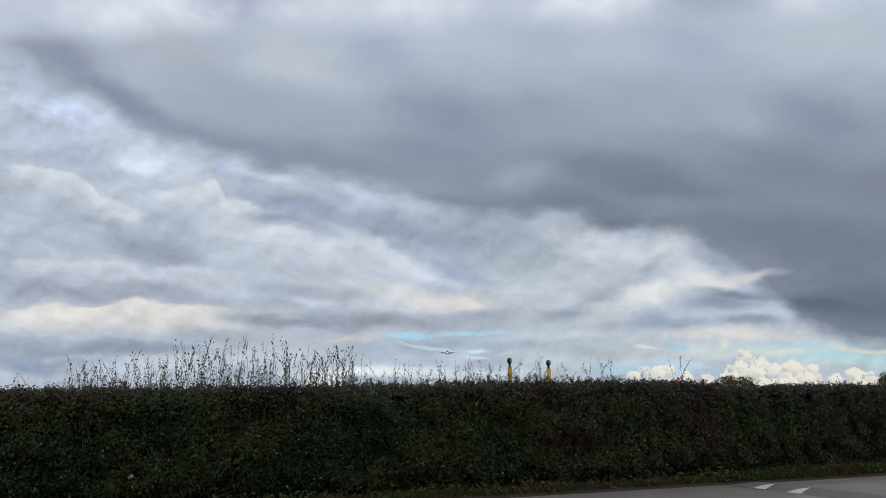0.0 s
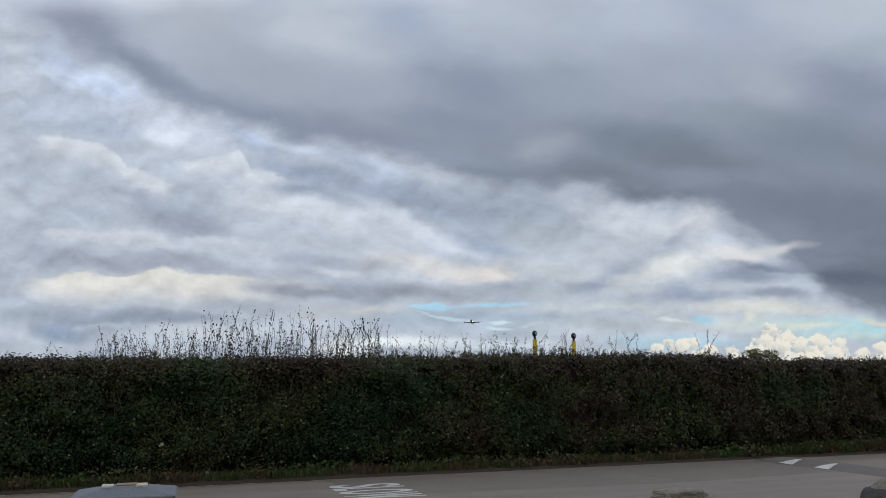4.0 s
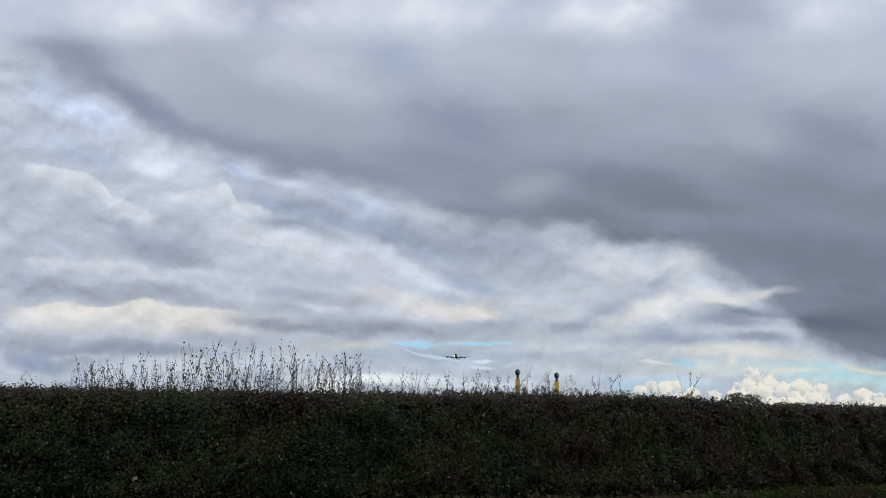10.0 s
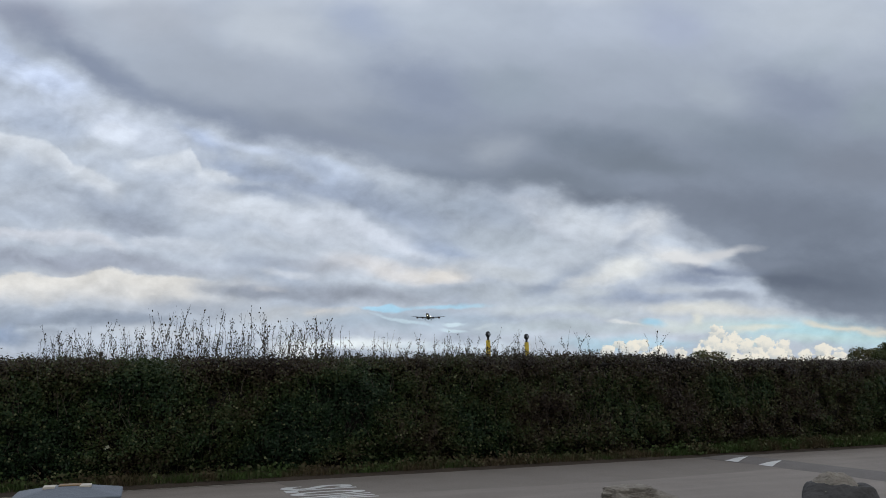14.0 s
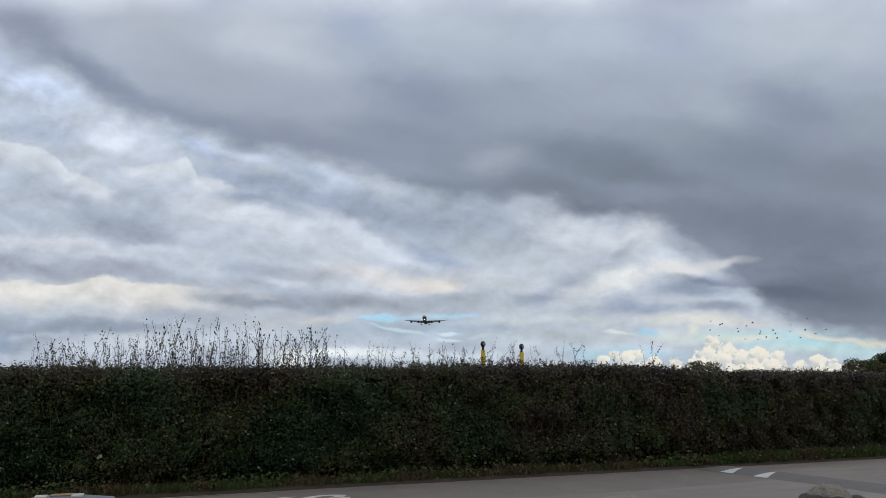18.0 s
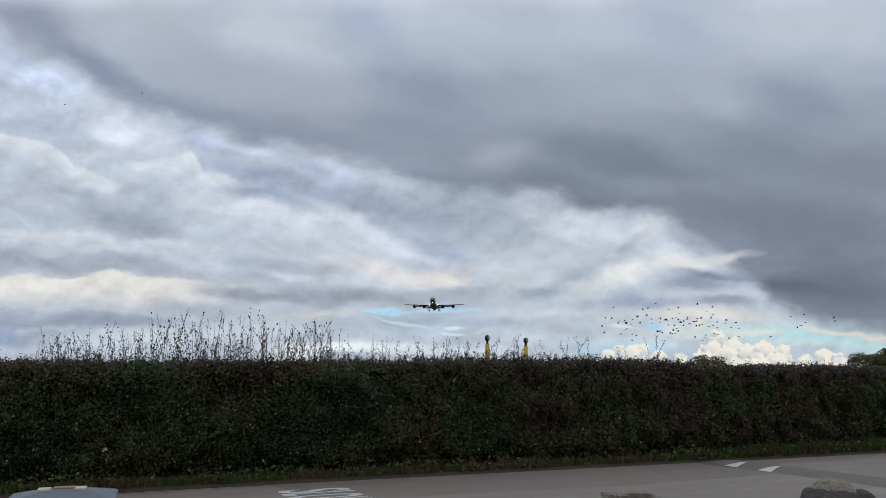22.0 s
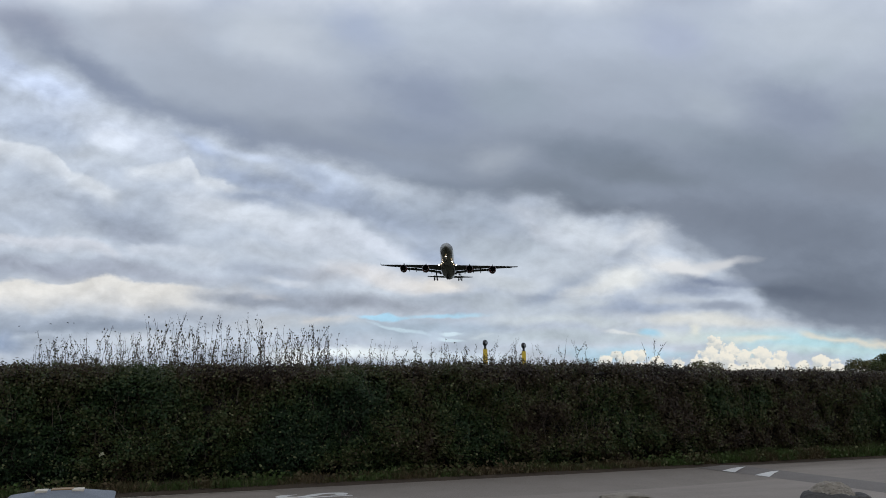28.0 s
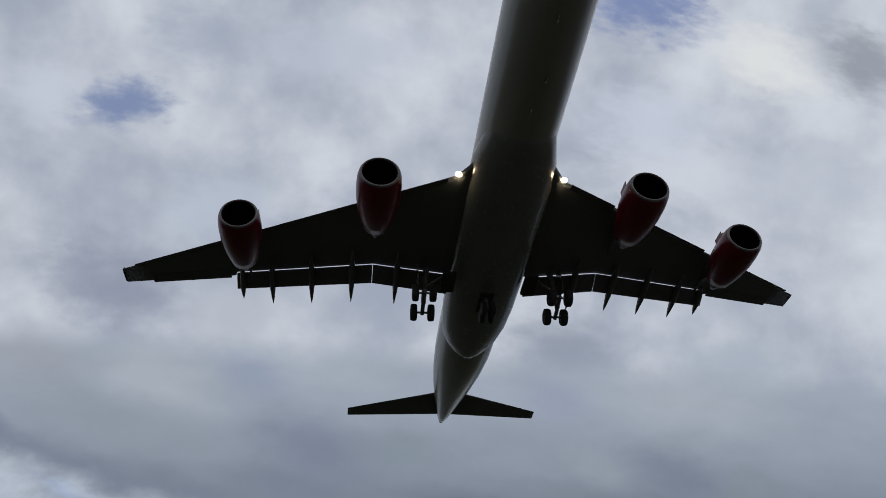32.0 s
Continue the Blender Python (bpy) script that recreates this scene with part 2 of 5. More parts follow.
    puff(0.42, 0.498, 0.08, 0.016, 4, (186, 190, 198), 0.8)
    puff(0.46, 0.510, 0.10, 0.010, 6, (150, 157, 171), 0.9)
    puff(0.52, 0.476, 0.05, 0.012, 4, (198, 203, 213), 0.85, 1.1, 0.4)
    puff(0.48, 0.505, 0.025, 0.005, 4, (196, 197, 202), 0.8)
    puff(0.33, 0.530, 0.10, 0.016, 2, (158, 166, 180), 0.8)
    puff(0.07, 0.555, 0.20, 0.022, 2, (150, 160, 176), 0.95, 0.5)
    puff(0.21, 0.552, 0.13, 0.014, 2, (144, 154, 171), 0.8, 0.6)
    puff(0.01, 0.578, 0.06, 0.020, 0, (142, 157, 182), 0.9)
    ledge(((0.04, 0.565), (0.08, 0.562), (0.14, 0.564)), (188, 198, 212), 0.014, 0.8)
    puff(0.30, 0.580, 0.14, 0.016, 0, (196, 202, 211), 0.85)
    puff(0.52, 0.545, 0.10, 0.012, 0, (186, 190, 196), 0.8)
    # middle: cream rims, a slate band and the blue gap beneath it
    puff(0.58, 0.462, 0.08, 0.018, 6, (180, 184, 194), 0.8)
    puff(0.64, 0.455, 0.07, 0.018, 12, (204, 204, 209), 0.85)
    puff(0.71, 0.470, 0.08, 0.018, 10, (218, 216, 217), 0.95)
    puff(0.79, 0.478, 0.055, 0.015, 8, (224, 219, 214), 0.95)
    puff(0.86, 0.470, 0.08, 0.016, 8, (196, 201, 208), 0.8)
    puff(0.63, 0.512, 0.16, 0.016, 3, (150, 156, 169), 0.95)
    puff(0.80, 0.508, 0.09, 0.012, 4, (158, 166, 178), 0.85)
    ledge(((0.53, 0.532), (0.58, 0.530), (0.62, 0.534), (0.68, 0.544)), (212, 207, 203), 0.020, 0.85)
    puff(0.92, 0.520, 0.12, 0.018, 4, (182, 190, 199), 0.8)
    puff(0.74, 0.560, 0.18, 0.022, 2, (170, 185, 201), 0.9)
    puff(0.695, 0.538, 0.045, 0.0048, 2, (172, 213, 237), 0.95, 1.2, 0.3)
    puff(0.80, 0.535, 0.066, 0.0055, -2, (174, 213, 236), 0.95, 1.2, 0.3)
    puff(0.745, 0.545, 0.030, 0.006, 0, (176, 190, 206), 0.8)
    puff(0.715, 0.560, 0.042, 0.0040, 14, (206, 226, 238), 0.75, 1.0, 0.2)
    puff(0.812, 0.570, 0.022, 0.0035, -6, (204, 222, 232), 0.9, 0.6, 0.4)
    puff(0.810, 0.580, 0.028, 0.0035, 2, (206, 224, 234), 0.9, 0.6, 0.4)
    puff(0.865, 0.573, 0.020, 0.0030, -12, (206, 216, 224), 0.7)
    puff(0.60, 0.598, 0.14, 0.010, 0, (232, 238, 241), 0.95, 0.7)
    puff(0.52, 0.612, 0.05, 0.012, 0, (236, 240, 242), 0.9, 0.7)
    puff(0.80, 0.605, 0.12, 0.010, 0, (206, 216, 224), 0.8)
    # right: a white break with slate lenses, and pale bands over the horizon
    puff(1.05, 0.395, 0.09, 0.034, 15, (202, 208, 217), 0.95)
    puff(1.15, 0.395, 0.055, 0.030, -20, (208, 212, 219), 0.95)
    puff(1.12, 0.428, 0.045, 0.013, -35, (174, 182, 196), 0.8)
    puff(1.22, 0.410, 0.030, 0.018, 40, (164, 172, 186), 0.8)
    puff(1.00, 0.450, 0.12, 0.026, 4, (186, 193, 203), 0.8)
    puff(0.99, 0.492, 0.060, 0.016, -25, (148, 159, 178), 0.9)
    puff(0.94, 0.482, 0.06, 0.014, 0, (196, 202, 209), 0.8)
    puff(1.09, 0.478, 0.085, 0.020, -12, (221, 222, 221), 0.95)
    puff(1.20, 0.452, 0.060, 0.018, 8, (226, 226, 227), 1.0)
    puff(1.24, 0.488, 0.075, 0.012, 2, (140, 150, 171), 0.9)
    puff(1.14, 0.520, 0.085, 0.015, 2, (150, 161, 182), 0.9)
    puff(1.20, 0.507, 0.060, 0.006, 0, (190, 196, 205), 0.7)
    puff(1.04, 0.512, 0.05, 0.010, 0, (196, 202, 208), 0.7)
    puff(1.00, 0.545, 0.18, 0.012, 2, (196, 203, 208), 0.85)
    puff(1.26, 0.545, 0.13, 0.014, 4, (216, 216, 212), 0.95, 0.5)
    puff(1.02, 0.575, 0.20, 0.012, 0, (184, 194, 202), 0.85)
    puff(1.27, 0.575, 0.14, 0.014, 2, (204, 210, 207), 0.9)
    puff(1.165, 0.567, 0.020, 0.0075, 0, (168, 207, 228), 0.95)
    puff(1.115, 0.566, 0.030, 0.004, 12, (222, 224, 225), 0.85)
    puff(1.235, 0.562, 0.010, 0.010, 60, (226, 224, 214), 0.85)
    puff(1.46, 0.588, 0.20, 0.022, 4, (180, 213, 221), 1.0, 0.4)
    puff(1.12, 0.605, 0.12, 0.014, 2, (172, 208, 226), 0.8)
    puff(1.34, 0.580, 0.06, 0.006, 0, (222, 218, 204), 0.7)
    puff(1.40, 0.600, 0.16, 0.008, 0, (196, 214, 212), 0.6)
    # billows of the bright layer
    texture = n.m("ADD", n.m("ADD", centred(lumps, 0.32), n.m("MULTIPLY", relief, 0.55)), 1.0)
    bright = n.mix(1.0, state[0], n.grey(texture), "MULTIPLY")

    # ---- the dark bank over it, smooth and slate grey
    state[0] = n.mix(n.step(sy0, 0.02, 0.30), tone(182, 191, 206), tone(140, 149, 165))
    puff(0.04, 0.010, 0.13, 0.040, 20, (152, 158, 176), 0.9, 0.4)
    puff(0.28, 0.020, 0.12, 0.060, 10, (180, 186, 198), 0.8, 0.4)
    puff(0.49, 0.045, 0.11, 0.070, 30, (198, 205, 216), 0.9, 0.4)
    puff(0.65, 0.020, 0.07, 0.045, 30, (170, 181, 204), 0.8, 0.4)
    puff(0.80, 0.015, 0.13, 0.045, 8, (190, 199, 213), 0.9, 0.4)
    puff(1.06, 0.030, 0.10, 0.045, 10, (188, 197, 213), 0.85, 0.4)
    puff(1.20, 0.040, 0.08, 0.050, 20, (175, 184, 206), 0.8, 0.4)
    puff(1.46, 0.030, 0.18, 0.060, 5, (195, 203, 215), 0.9, 0.4)
    puff(0.40, 0.115, 0.14, 0.050, 20, (168, 176, 190), 0.85, 0.4)
    puff(0.55, 0.140, 0.12, 0.050, 20, (168, 176, 191), 0.8, 0.4)
    puff(0.77, 0.150, 0.12, 0.060, 20, (144, 154, 175), 0.85, 0.4)
    puff(0.92, 0.145, 0.09, 0.050, 10, (156, 167, 181), 0.8, 0.4)
    puff(1.12, 0.135, 0.15, 0.055, 8, (166, 175, 190), 0.85, 0.4)
    puff(1.27, 0.160, 0.06, 0.035, 20, (174, 183, 196), 0.85, 0.5)
    puff(1.44, 0.105, 0.07, 0.030, -10, (176, 186, 198), 0.7, 0.5)
    puff(1.42, 0.170, 0.10, 0.060, 10, (142, 151, 170), 0.9, 0.4)
    puff(1.56, 0.195, 0.07, 0.045, 0, (154, 165, 177), 0.8, 0.4)
    puff(0.17, 0.105, 0.18, 0.030, 32, (141, 151, 172), 0.95, 0.4)
    puff(0.40, 0.205, 0.18, 0.026, 20, (140, 150, 170), 0.9, 0.4)
    puff(0.58, 0.240, 0.14, 0.030, 15, (143, 152, 170), 0.85, 0.4)
    puff(0.72, 0.210, 0.10, 0.030, 10, (140, 150, 169), 0.8, 0.4)
    puff(0.70, 0.270, 0.09, 0.020, 10, (150, 160, 177), 0.7, 0.5)
    puff(1.06, 0.250, 0.14, 0.034, 8, (126, 136, 151), 0.9, 0.4)
    puff(1.22, 0.215, 0.12, 0.028, 6, (150, 160, 174), 0.85, 0.4)
    puff(1.16, 0.285, 0.14, 0.026, 6, (122, 131, 144), 0.9, 0.4)
    puff(0.88, 0.262, 0.060, 0.026, -8, (163, 171, 184), 0.95, 0.6)
    puff(0.80, 0.312, 0.13, 0.020, 8, (128, 138, 154), 0.9, 0.4)
    puff(1.00, 0.315, 0.13, 0.030, 6, (124, 133, 147), 0.9, 0.4)
    puff(1.09, 0.346, 0.10, 0.016, 2, (112, 120, 134), 0.95, 0.5)
    puff(1.36, 0.260, 0.12, 0.050, 10, (133, 143, 158), 0.85, 0.4)
    puff(1.52, 0.290, 0.10, 0.050, 5, (132, 139, 153), 0.85, 0.4)
    puff(1.24, 0.360, 0.12, 0.036, 15, (130, 138, 153), 0.85, 0.5)
    puff(1.42, 0.390, 0.22, 0.060, 8, (119, 127, 142), 0.95, 0.4)
    puff(1.50, 0.500, 0.20, 0.070, 6, (108, 116, 131), 0.95, 0.4)
    puff(1.30, 0.500, 0.10, 0.030, 4, (124, 133, 149), 0.8, 0.6)
    puff(1.41, 0.497, 0.10, 0.014, 4, (99, 107, 123), 0.9, 0.6)
    puff(1.35, 0.462, 0.10, 0.010, 3, (130, 138, 154), 0.7, 0.7)
    bank_shape = n.m("ADD", n.m("MULTIPLY", n.m("SUBTRACT", 1.0, zenith), centred(soft_, 0.18)), n.m("MULTIPLY_ADD", relief, 0.10, 0.94))
    dark = n.mix(1.0, state[0], n.grey(bank_shape), "MULTIPLY")

    # its ragged lower edge falls to the right
    edge = n.bends(sx, ((-0.6, -0.28), (0.0, 0.037), (0.045, 0.080), (0.12, 0.090), (0.15, 0.125), (0.20, 0.162), (0.25, 0.183), (0.35, 0.205), (0.45, 0.242), (0.60, 0.270), (0.70, 0.300), (0.80, 0.327),
                        (0.95, 0.343), (1.05, 0.367), (1.10, 0.355), (1.18, 0.378), (1.24, 0.418), (1.29, 0.445), (1.33, 0.490), (1.37, 0.532), (1.42, 0.556), (1.45, 0.577), (1.57, 0.595), (2.0, 0.625)))
    over = n.m("SUBTRACT", edge, sy)
    over = n.m("ADD", over, centred(fine, 0.030))
    state[0] = n.mix(n.step(over, -0.016, 0.034), bright, dark)
    # wisps over the break at its corner
    puff(1.28, 0.445, 0.060, 0.010, -8, (208, 208, 211), 0.9)
    puff(1.22, 0.455, 0.045, 0.012, 6, (224, 224, 226), 0.9)
    puff(1.27, 0.474, 0.075, 0.011, 3, (124, 134, 156), 0.95)
    puff(1.29, 0.520, 0.050, 0.010, 6, (140, 148, 165), 0.8)
    ledge(((1.40, 0.560), (1.44, 0.572), (1.50, 0.580), (1.56, 0.586), (1.66, 0.590)), (226, 218, 202), 0.012, 0.9)

    # ---- overhead
    low = state[0]
    state[0] = n.mix(n.step(dome, 0.28, 0.76), tone(182, 190, 208), tone(240, 244, 252))
    puff(0.37, -0.13, 0.15, 0.08, 20, (150, 157, 180), 0.7)
    puff(0.10, -0.20, 0.12, 0.08, -2, (198, 203, 214), 0.7)
    puff(0.61, -0.09, 0.09, 0.07, -2, (210, 216, 227), 0.8)
    puff(0.55, -0.31, 0.12, 0.08, -2, (210, 219, 235), 0.8)
    puff(0.70, -0.24, 0.06, 0.08, -3, (178, 185, 204), 0.7)
    puff(0.84, -0.33, 0.09, 0.09, -3, (180, 188, 210), 0.7)
    puff(1.04, -0.12, 0.10, 0.07, -2, (194, 201, 215), 0.7)
    puff(1.03, -0.27, 0.10, 0.07, -3, (221, 225, 238), 0.8)
    puff(1.22, -0.06, 0.12, 0.07, -2, (162, 170, 188), 0.8)
    puff(1.57, -0.06, 0.14, 0.05, -2, (190, 199, 214), 0.7)
    puff(1.20, -0.29, 0.09, 0.09, -2, (199, 206, 224), 0.6)
    puff(1.55, -0.28, 0.17, 0.08, -2, (229, 233, 244), 0.85)
    puff(1.52, -0.49, 0.20, 0.09, -3, (237, 242, 252), 0.8)
    puff(0.74, -0.72, 0.22, 0.10, -8, (213, 219, 236), 0.7)
    puff(0.44, -0.73, 0.11, 0.09, -8, (176, 185, 207), 0.6)
    puff(0.17, -0.53, 0.08, 0.09, -7, (224, 230, 244), 0.8)
    puff(0.32, -0.53, 0.09, 0.06, -7, (136, 153, 195), 0.9, 1.2)
    puff(1.45, -0.62, 0.17, 0.11, -7, (224, 230, 247), 0.8)
    puff(1.83, -0.50, 0.20, 0.12, -6, (204, 212, 227), 0.6)
    puff(2.04, -0.87, 0.13, 0.12, -8, (159, 164, 176), 0.8)
    puff(1.49, -0.97, 0.16, 0.11, -9, (136, 153, 201), 0.9, 1.2)
    puff(1.78, -0.84, 0.13, 0.11, -8, (255, 255, 255), 0.9)
    state[0] = n.mix(n.step(sy, 0.015, -0.06), low, state[0])

    # ---- lit cumulus along the horizon of the right: heaps behind heaps
    curl = centred(n.noise(n.vec(sx0, n.m("MULTIPLY", sy0, 1.1), 6.0), 42.0, 5.0, 0.62))
    curl2 = centred(n.noise(n.vec(sx0, n.m("MULTIPLY", sy0, 1.1), 8.0), 90.0, 4.0, 0.6))

    for x, y, r in ((1.275, 0.588, 0.014), (1.268, 0.578, 0.008), (1.30, 0.602, 0.017), (1.355, 0.610, 0.020), (1.39, 0.615, 0.016), (1.265, 0.607, 0.018), (1.33, 0.618, 0.022), (1.29, 0.618, 0.022),
                    (1.46, 0.620, 0.016), (1.43, 0.630, 0.016), (1.49, 0.630, 0.015), (1.375, 0.628, 0.020), (1.245, 0.626, 0.020), (1.315, 0.636, 0.022), (1.10, 0.604, 0.011), (1.14, 0.608, 0.014), (1.12, 0.614, 0.016), (1.17, 0.620, 0.014),
                    (1.08, 0.615, 0.012), (1.21, 0.622, 0.013), (1.35, 0.640, 0.022), (1.41, 0.645, 0.020), (1.47, 0.645, 0.022), (1.53, 0.640, 0.016), (1.28, 0.645, 0.024), (1.22, 0.640, 0.020), (1.15, 0.632, 0.020)):
        state[0] = n.use(HEAP, state[0], sx0, sy0, curl, curl2, x, y, r)

    # behind and far above the view: bright broken overcast
    rear = n.step(n.dot(way, (0.39, 0.91, 0.0)), 0.05, -0.35)
    high = n.step(up, 0.90, 0.99)
    back = n.mix(n.m("MULTIPLY_ADD", n.m("SUBTRACT", big, 0.5), 0.5, 0.38), (0.0, 0.0, 0.0), (0.93, 0.99, 1.10))
    state[0] = n.mix(n.m("MAXIMUM", rear, high), state[0], back)
    # under the horizon: dull haze
    state[0] = n.mix(n.step(up, 0.0, -0.05), state[0], tone(125, 128, 125))

    air = n.add("ShaderNodeTexSky", sky_type="NISHITA", sun_disc=False, sun_elevation=radians(SUN_UP), sun_rotation=radians(SUN_TURN))
    blue = n.add("ShaderNodeBackground")
    n.put(blue.inputs[0], air.outputs[0])
    blue.inputs[1].default_value = 0.0015
    veil = n.add("ShaderNodeBackground")
    n.put(veil.inputs[0], n.mix(1.0, state[0], (0.985, 1.005, 1.015), "MULTIPLY"))
    veil.inputs[1].default_value = SKY_LEVEL
    both = n.add("ShaderNodeAddShader")
    n.put(both.inputs[0], blue.outputs[0])
    n.put(both.inputs[1], veil.outputs[0])
    out = n.add("ShaderNodeOutputWorld")
    n.put(out.inputs[0], both.outputs[0])


SKY_LEVEL = 1.0
build_sky()
sun = new("sun", bpy.data.lights.new("sun", "SUN"))
sun.data.energy, sun.data.angle, sun.data.color = 0.45, radians(50), (1.0, 0.96, 0.9)
sun.matrix_world = look((0, 0, 0), (-math.sin(radians(SUN_TURN)) * math.cos(radians(SUN_UP)), -math.cos(radians(SUN_TURN)) * math.cos(radians(SUN_UP)), -math.sin(radians(SUN_UP))))

# ---------------------------------------------------------------- materials
def material(name, colour, rough=0.8, metal=0.0, vary=0.25, scale=6.0, bump=0.0, bump_scale=40.0, second=None, spec=0.5, glow=0.0, rand=0.0, coords="Object", deep=0.02):
    mat = bpy.data.materials.new(name)
    mat.use_nodes = True
    n = Nodes(mat.node_tree)
    bsdf = mat.node_tree.nodes["Principled BSDF"]
    place = n.add("ShaderNodeTexCoord").outputs[coords]
    coarse = n.noise(place, scale, 4.0, 0.6)
    small = n.noise(place, scale * 9, 3.0, 0.6)
    other = second or tuple(c * 0.55 for c in colour)
    fac = n.m("ADD", n.m("MULTIPLY", n.m("SUBTRACT", coarse, 0.5), 2.2 * vary), n.m("MULTIPLY", n.m("SUBTRACT", small, 0.5), 1.2 * vary))
    fac = n.m("ADD", fac, vary, clamp=True)
    if rand:
        fac = n.m("ADD", fac, n.m("MULTIPLY_ADD", n.add("ShaderNodeObjectInfo").outputs["Random"], rand, -rand / 2), clamp=True)
    n.put(bsdf.inputs["Base Color"], n.mix(fac, colour, other))
    n.put(bsdf.inputs["Roughness"], n.m("MULTIPLY_ADD", n.m("SUBTRACT", small, 0.5), 0.25, rough))
    bsdf.inputs["Metallic"].default_value = metal
    bsdf.inputs["Specular IOR Level"].default_value = spec
    if bump:
        node = n.add("ShaderNodeBump")
        node.inputs["Strength"].default_value = bump
        node.inputs["Distance"].default_value = deep
        n.put(node.inputs["Height"], n.noise(place, bump_scale, 4.0, 0.65))
        n.put(bsdf.inputs["Normal"], node.outputs[0])
    if glow:
        bsdf.inputs["Emission Color"].default_value = (*colour, 1)
        bsdf.inputs["Emission Strength"].default_value = glow
    return mat


def leaf_material(name, greens, scale=0.7, gloss=0.45, browner=0.0):
    """Foliage: each leaf its own tone, and whole shrubs of different kinds along the row."""
    mat = bpy.data.materials.new(name)
    mat.use_nodes = True
    n = Nodes(mat.node_tree)
    bsdf = mat.node_tree.nodes["Principled BSDF"]
    place = n.add("ShaderNodeTexCoord").outputs["Object"]
    own = n.add("ShaderNodeNewGeometry").outputs["Random Per Island"]
    shrub = n.noise(place, scale, 2.5, 0.55)
    sprig = n.noise(place, scale * 9.0, 2.0, 0.5)
    pick = n.m("ADD", n.m("MULTIPLY_ADD", n.m("SUBTRACT", shrub, 0.5), 2.4, 0.5), n.m("MULTIPLY", n.m("SUBTRACT", own, 0.5), 0.40), clamp=True)
    pick = n.m("ADD", pick, n.m("MULTIPLY", n.m("SUBTRACT", sprig, 0.5), 0.9), clamp=True)
    if browner:
        # the planting turns brown towards the far end of the row, and its clipped top is twiggy and russet
        sep = n.add("ShaderNodeSeparateXYZ")
        n.put(sep.inputs[0], place)
        pick = n.m("ADD", pick, n.m("MULTIPLY_ADD", n.step(sep.outputs[0], 4.5, 12.0), browner, -0.14), clamp=True)
        pick = n.m("ADD", pick, n.m("MULTIPLY", n.step(sep.outputs[2], 1.55, 2.05), 0.34), clamp=True)
    hue = n.ramp(pick, *greens)
    # a few leaves get a paler colour, painted in as highlights on the foliage
    pale = n.m("GREATER_THAN", own, 0.95)
    hue = n.mix(n.m("MULTIPLY", pale, 0.7), hue, (0.16, 0.17, 0.085))
    n.put(bsdf.inputs["Base Color"], hue)
    bsdf.inputs["Roughness"].default_value = gloss
    bsdf.inputs["Specular IOR Level"].default_value = 0.17
    return mat


def road_material():
    mat = bpy.data.materials.new("worn_asphalt")
    mat.use_nodes = True
    n = Nodes(mat.node_tree)
    bsdf = mat.node_tree.nodes["Principled BSDF"]
    place = n.add("ShaderNodeTexCoord").outputs["Object"]
    sep = n.add("ShaderNodeSeparateXYZ")
    n.put(sep.inputs[0], place)
    long = n.vec(n.m("MULTIPLY", sep.outputs[0], 0.12), sep.outputs[1], 0.0)
    stone = n.noise(place, 55.0, 6.0, 0.75)
    stain = n.noise(place, 0.8, 5.0, 0.6)
    track = n.noise(long, 1.6, 3.0, 0.55)
    fac = n.m("ADD", n.m("MULTIPLY", n.m("SUBTRACT", stone, 0.5), 1.5), n.m("MULTIPLY", n.m("SUBTRACT", stain, 0.5), 0.9))
    fac = n.m("ADD", n.m("ADD", fac, n.m("MULTIPLY", n.m("SUBTRACT", track, 0.5), 1.1)), 0.5, clamp=True)
    n.put(bsdf.inputs["Base Color"], n.mix(fac, (0.172, 0.147, 0.126), (0.305, 0.265, 0.228)))
    bsdf.inputs["Roughness"].default_value = 0.72
    node = n.add("ShaderNodeBump")
    node.inputs["Strength"].default_value = 0.5
    node.inputs["Distance"].default_value = 0.006
    n.put(node.inputs["Height"], stone)
    n.put(bsdf.inputs["Normal"], node.outputs[0])
    return mat


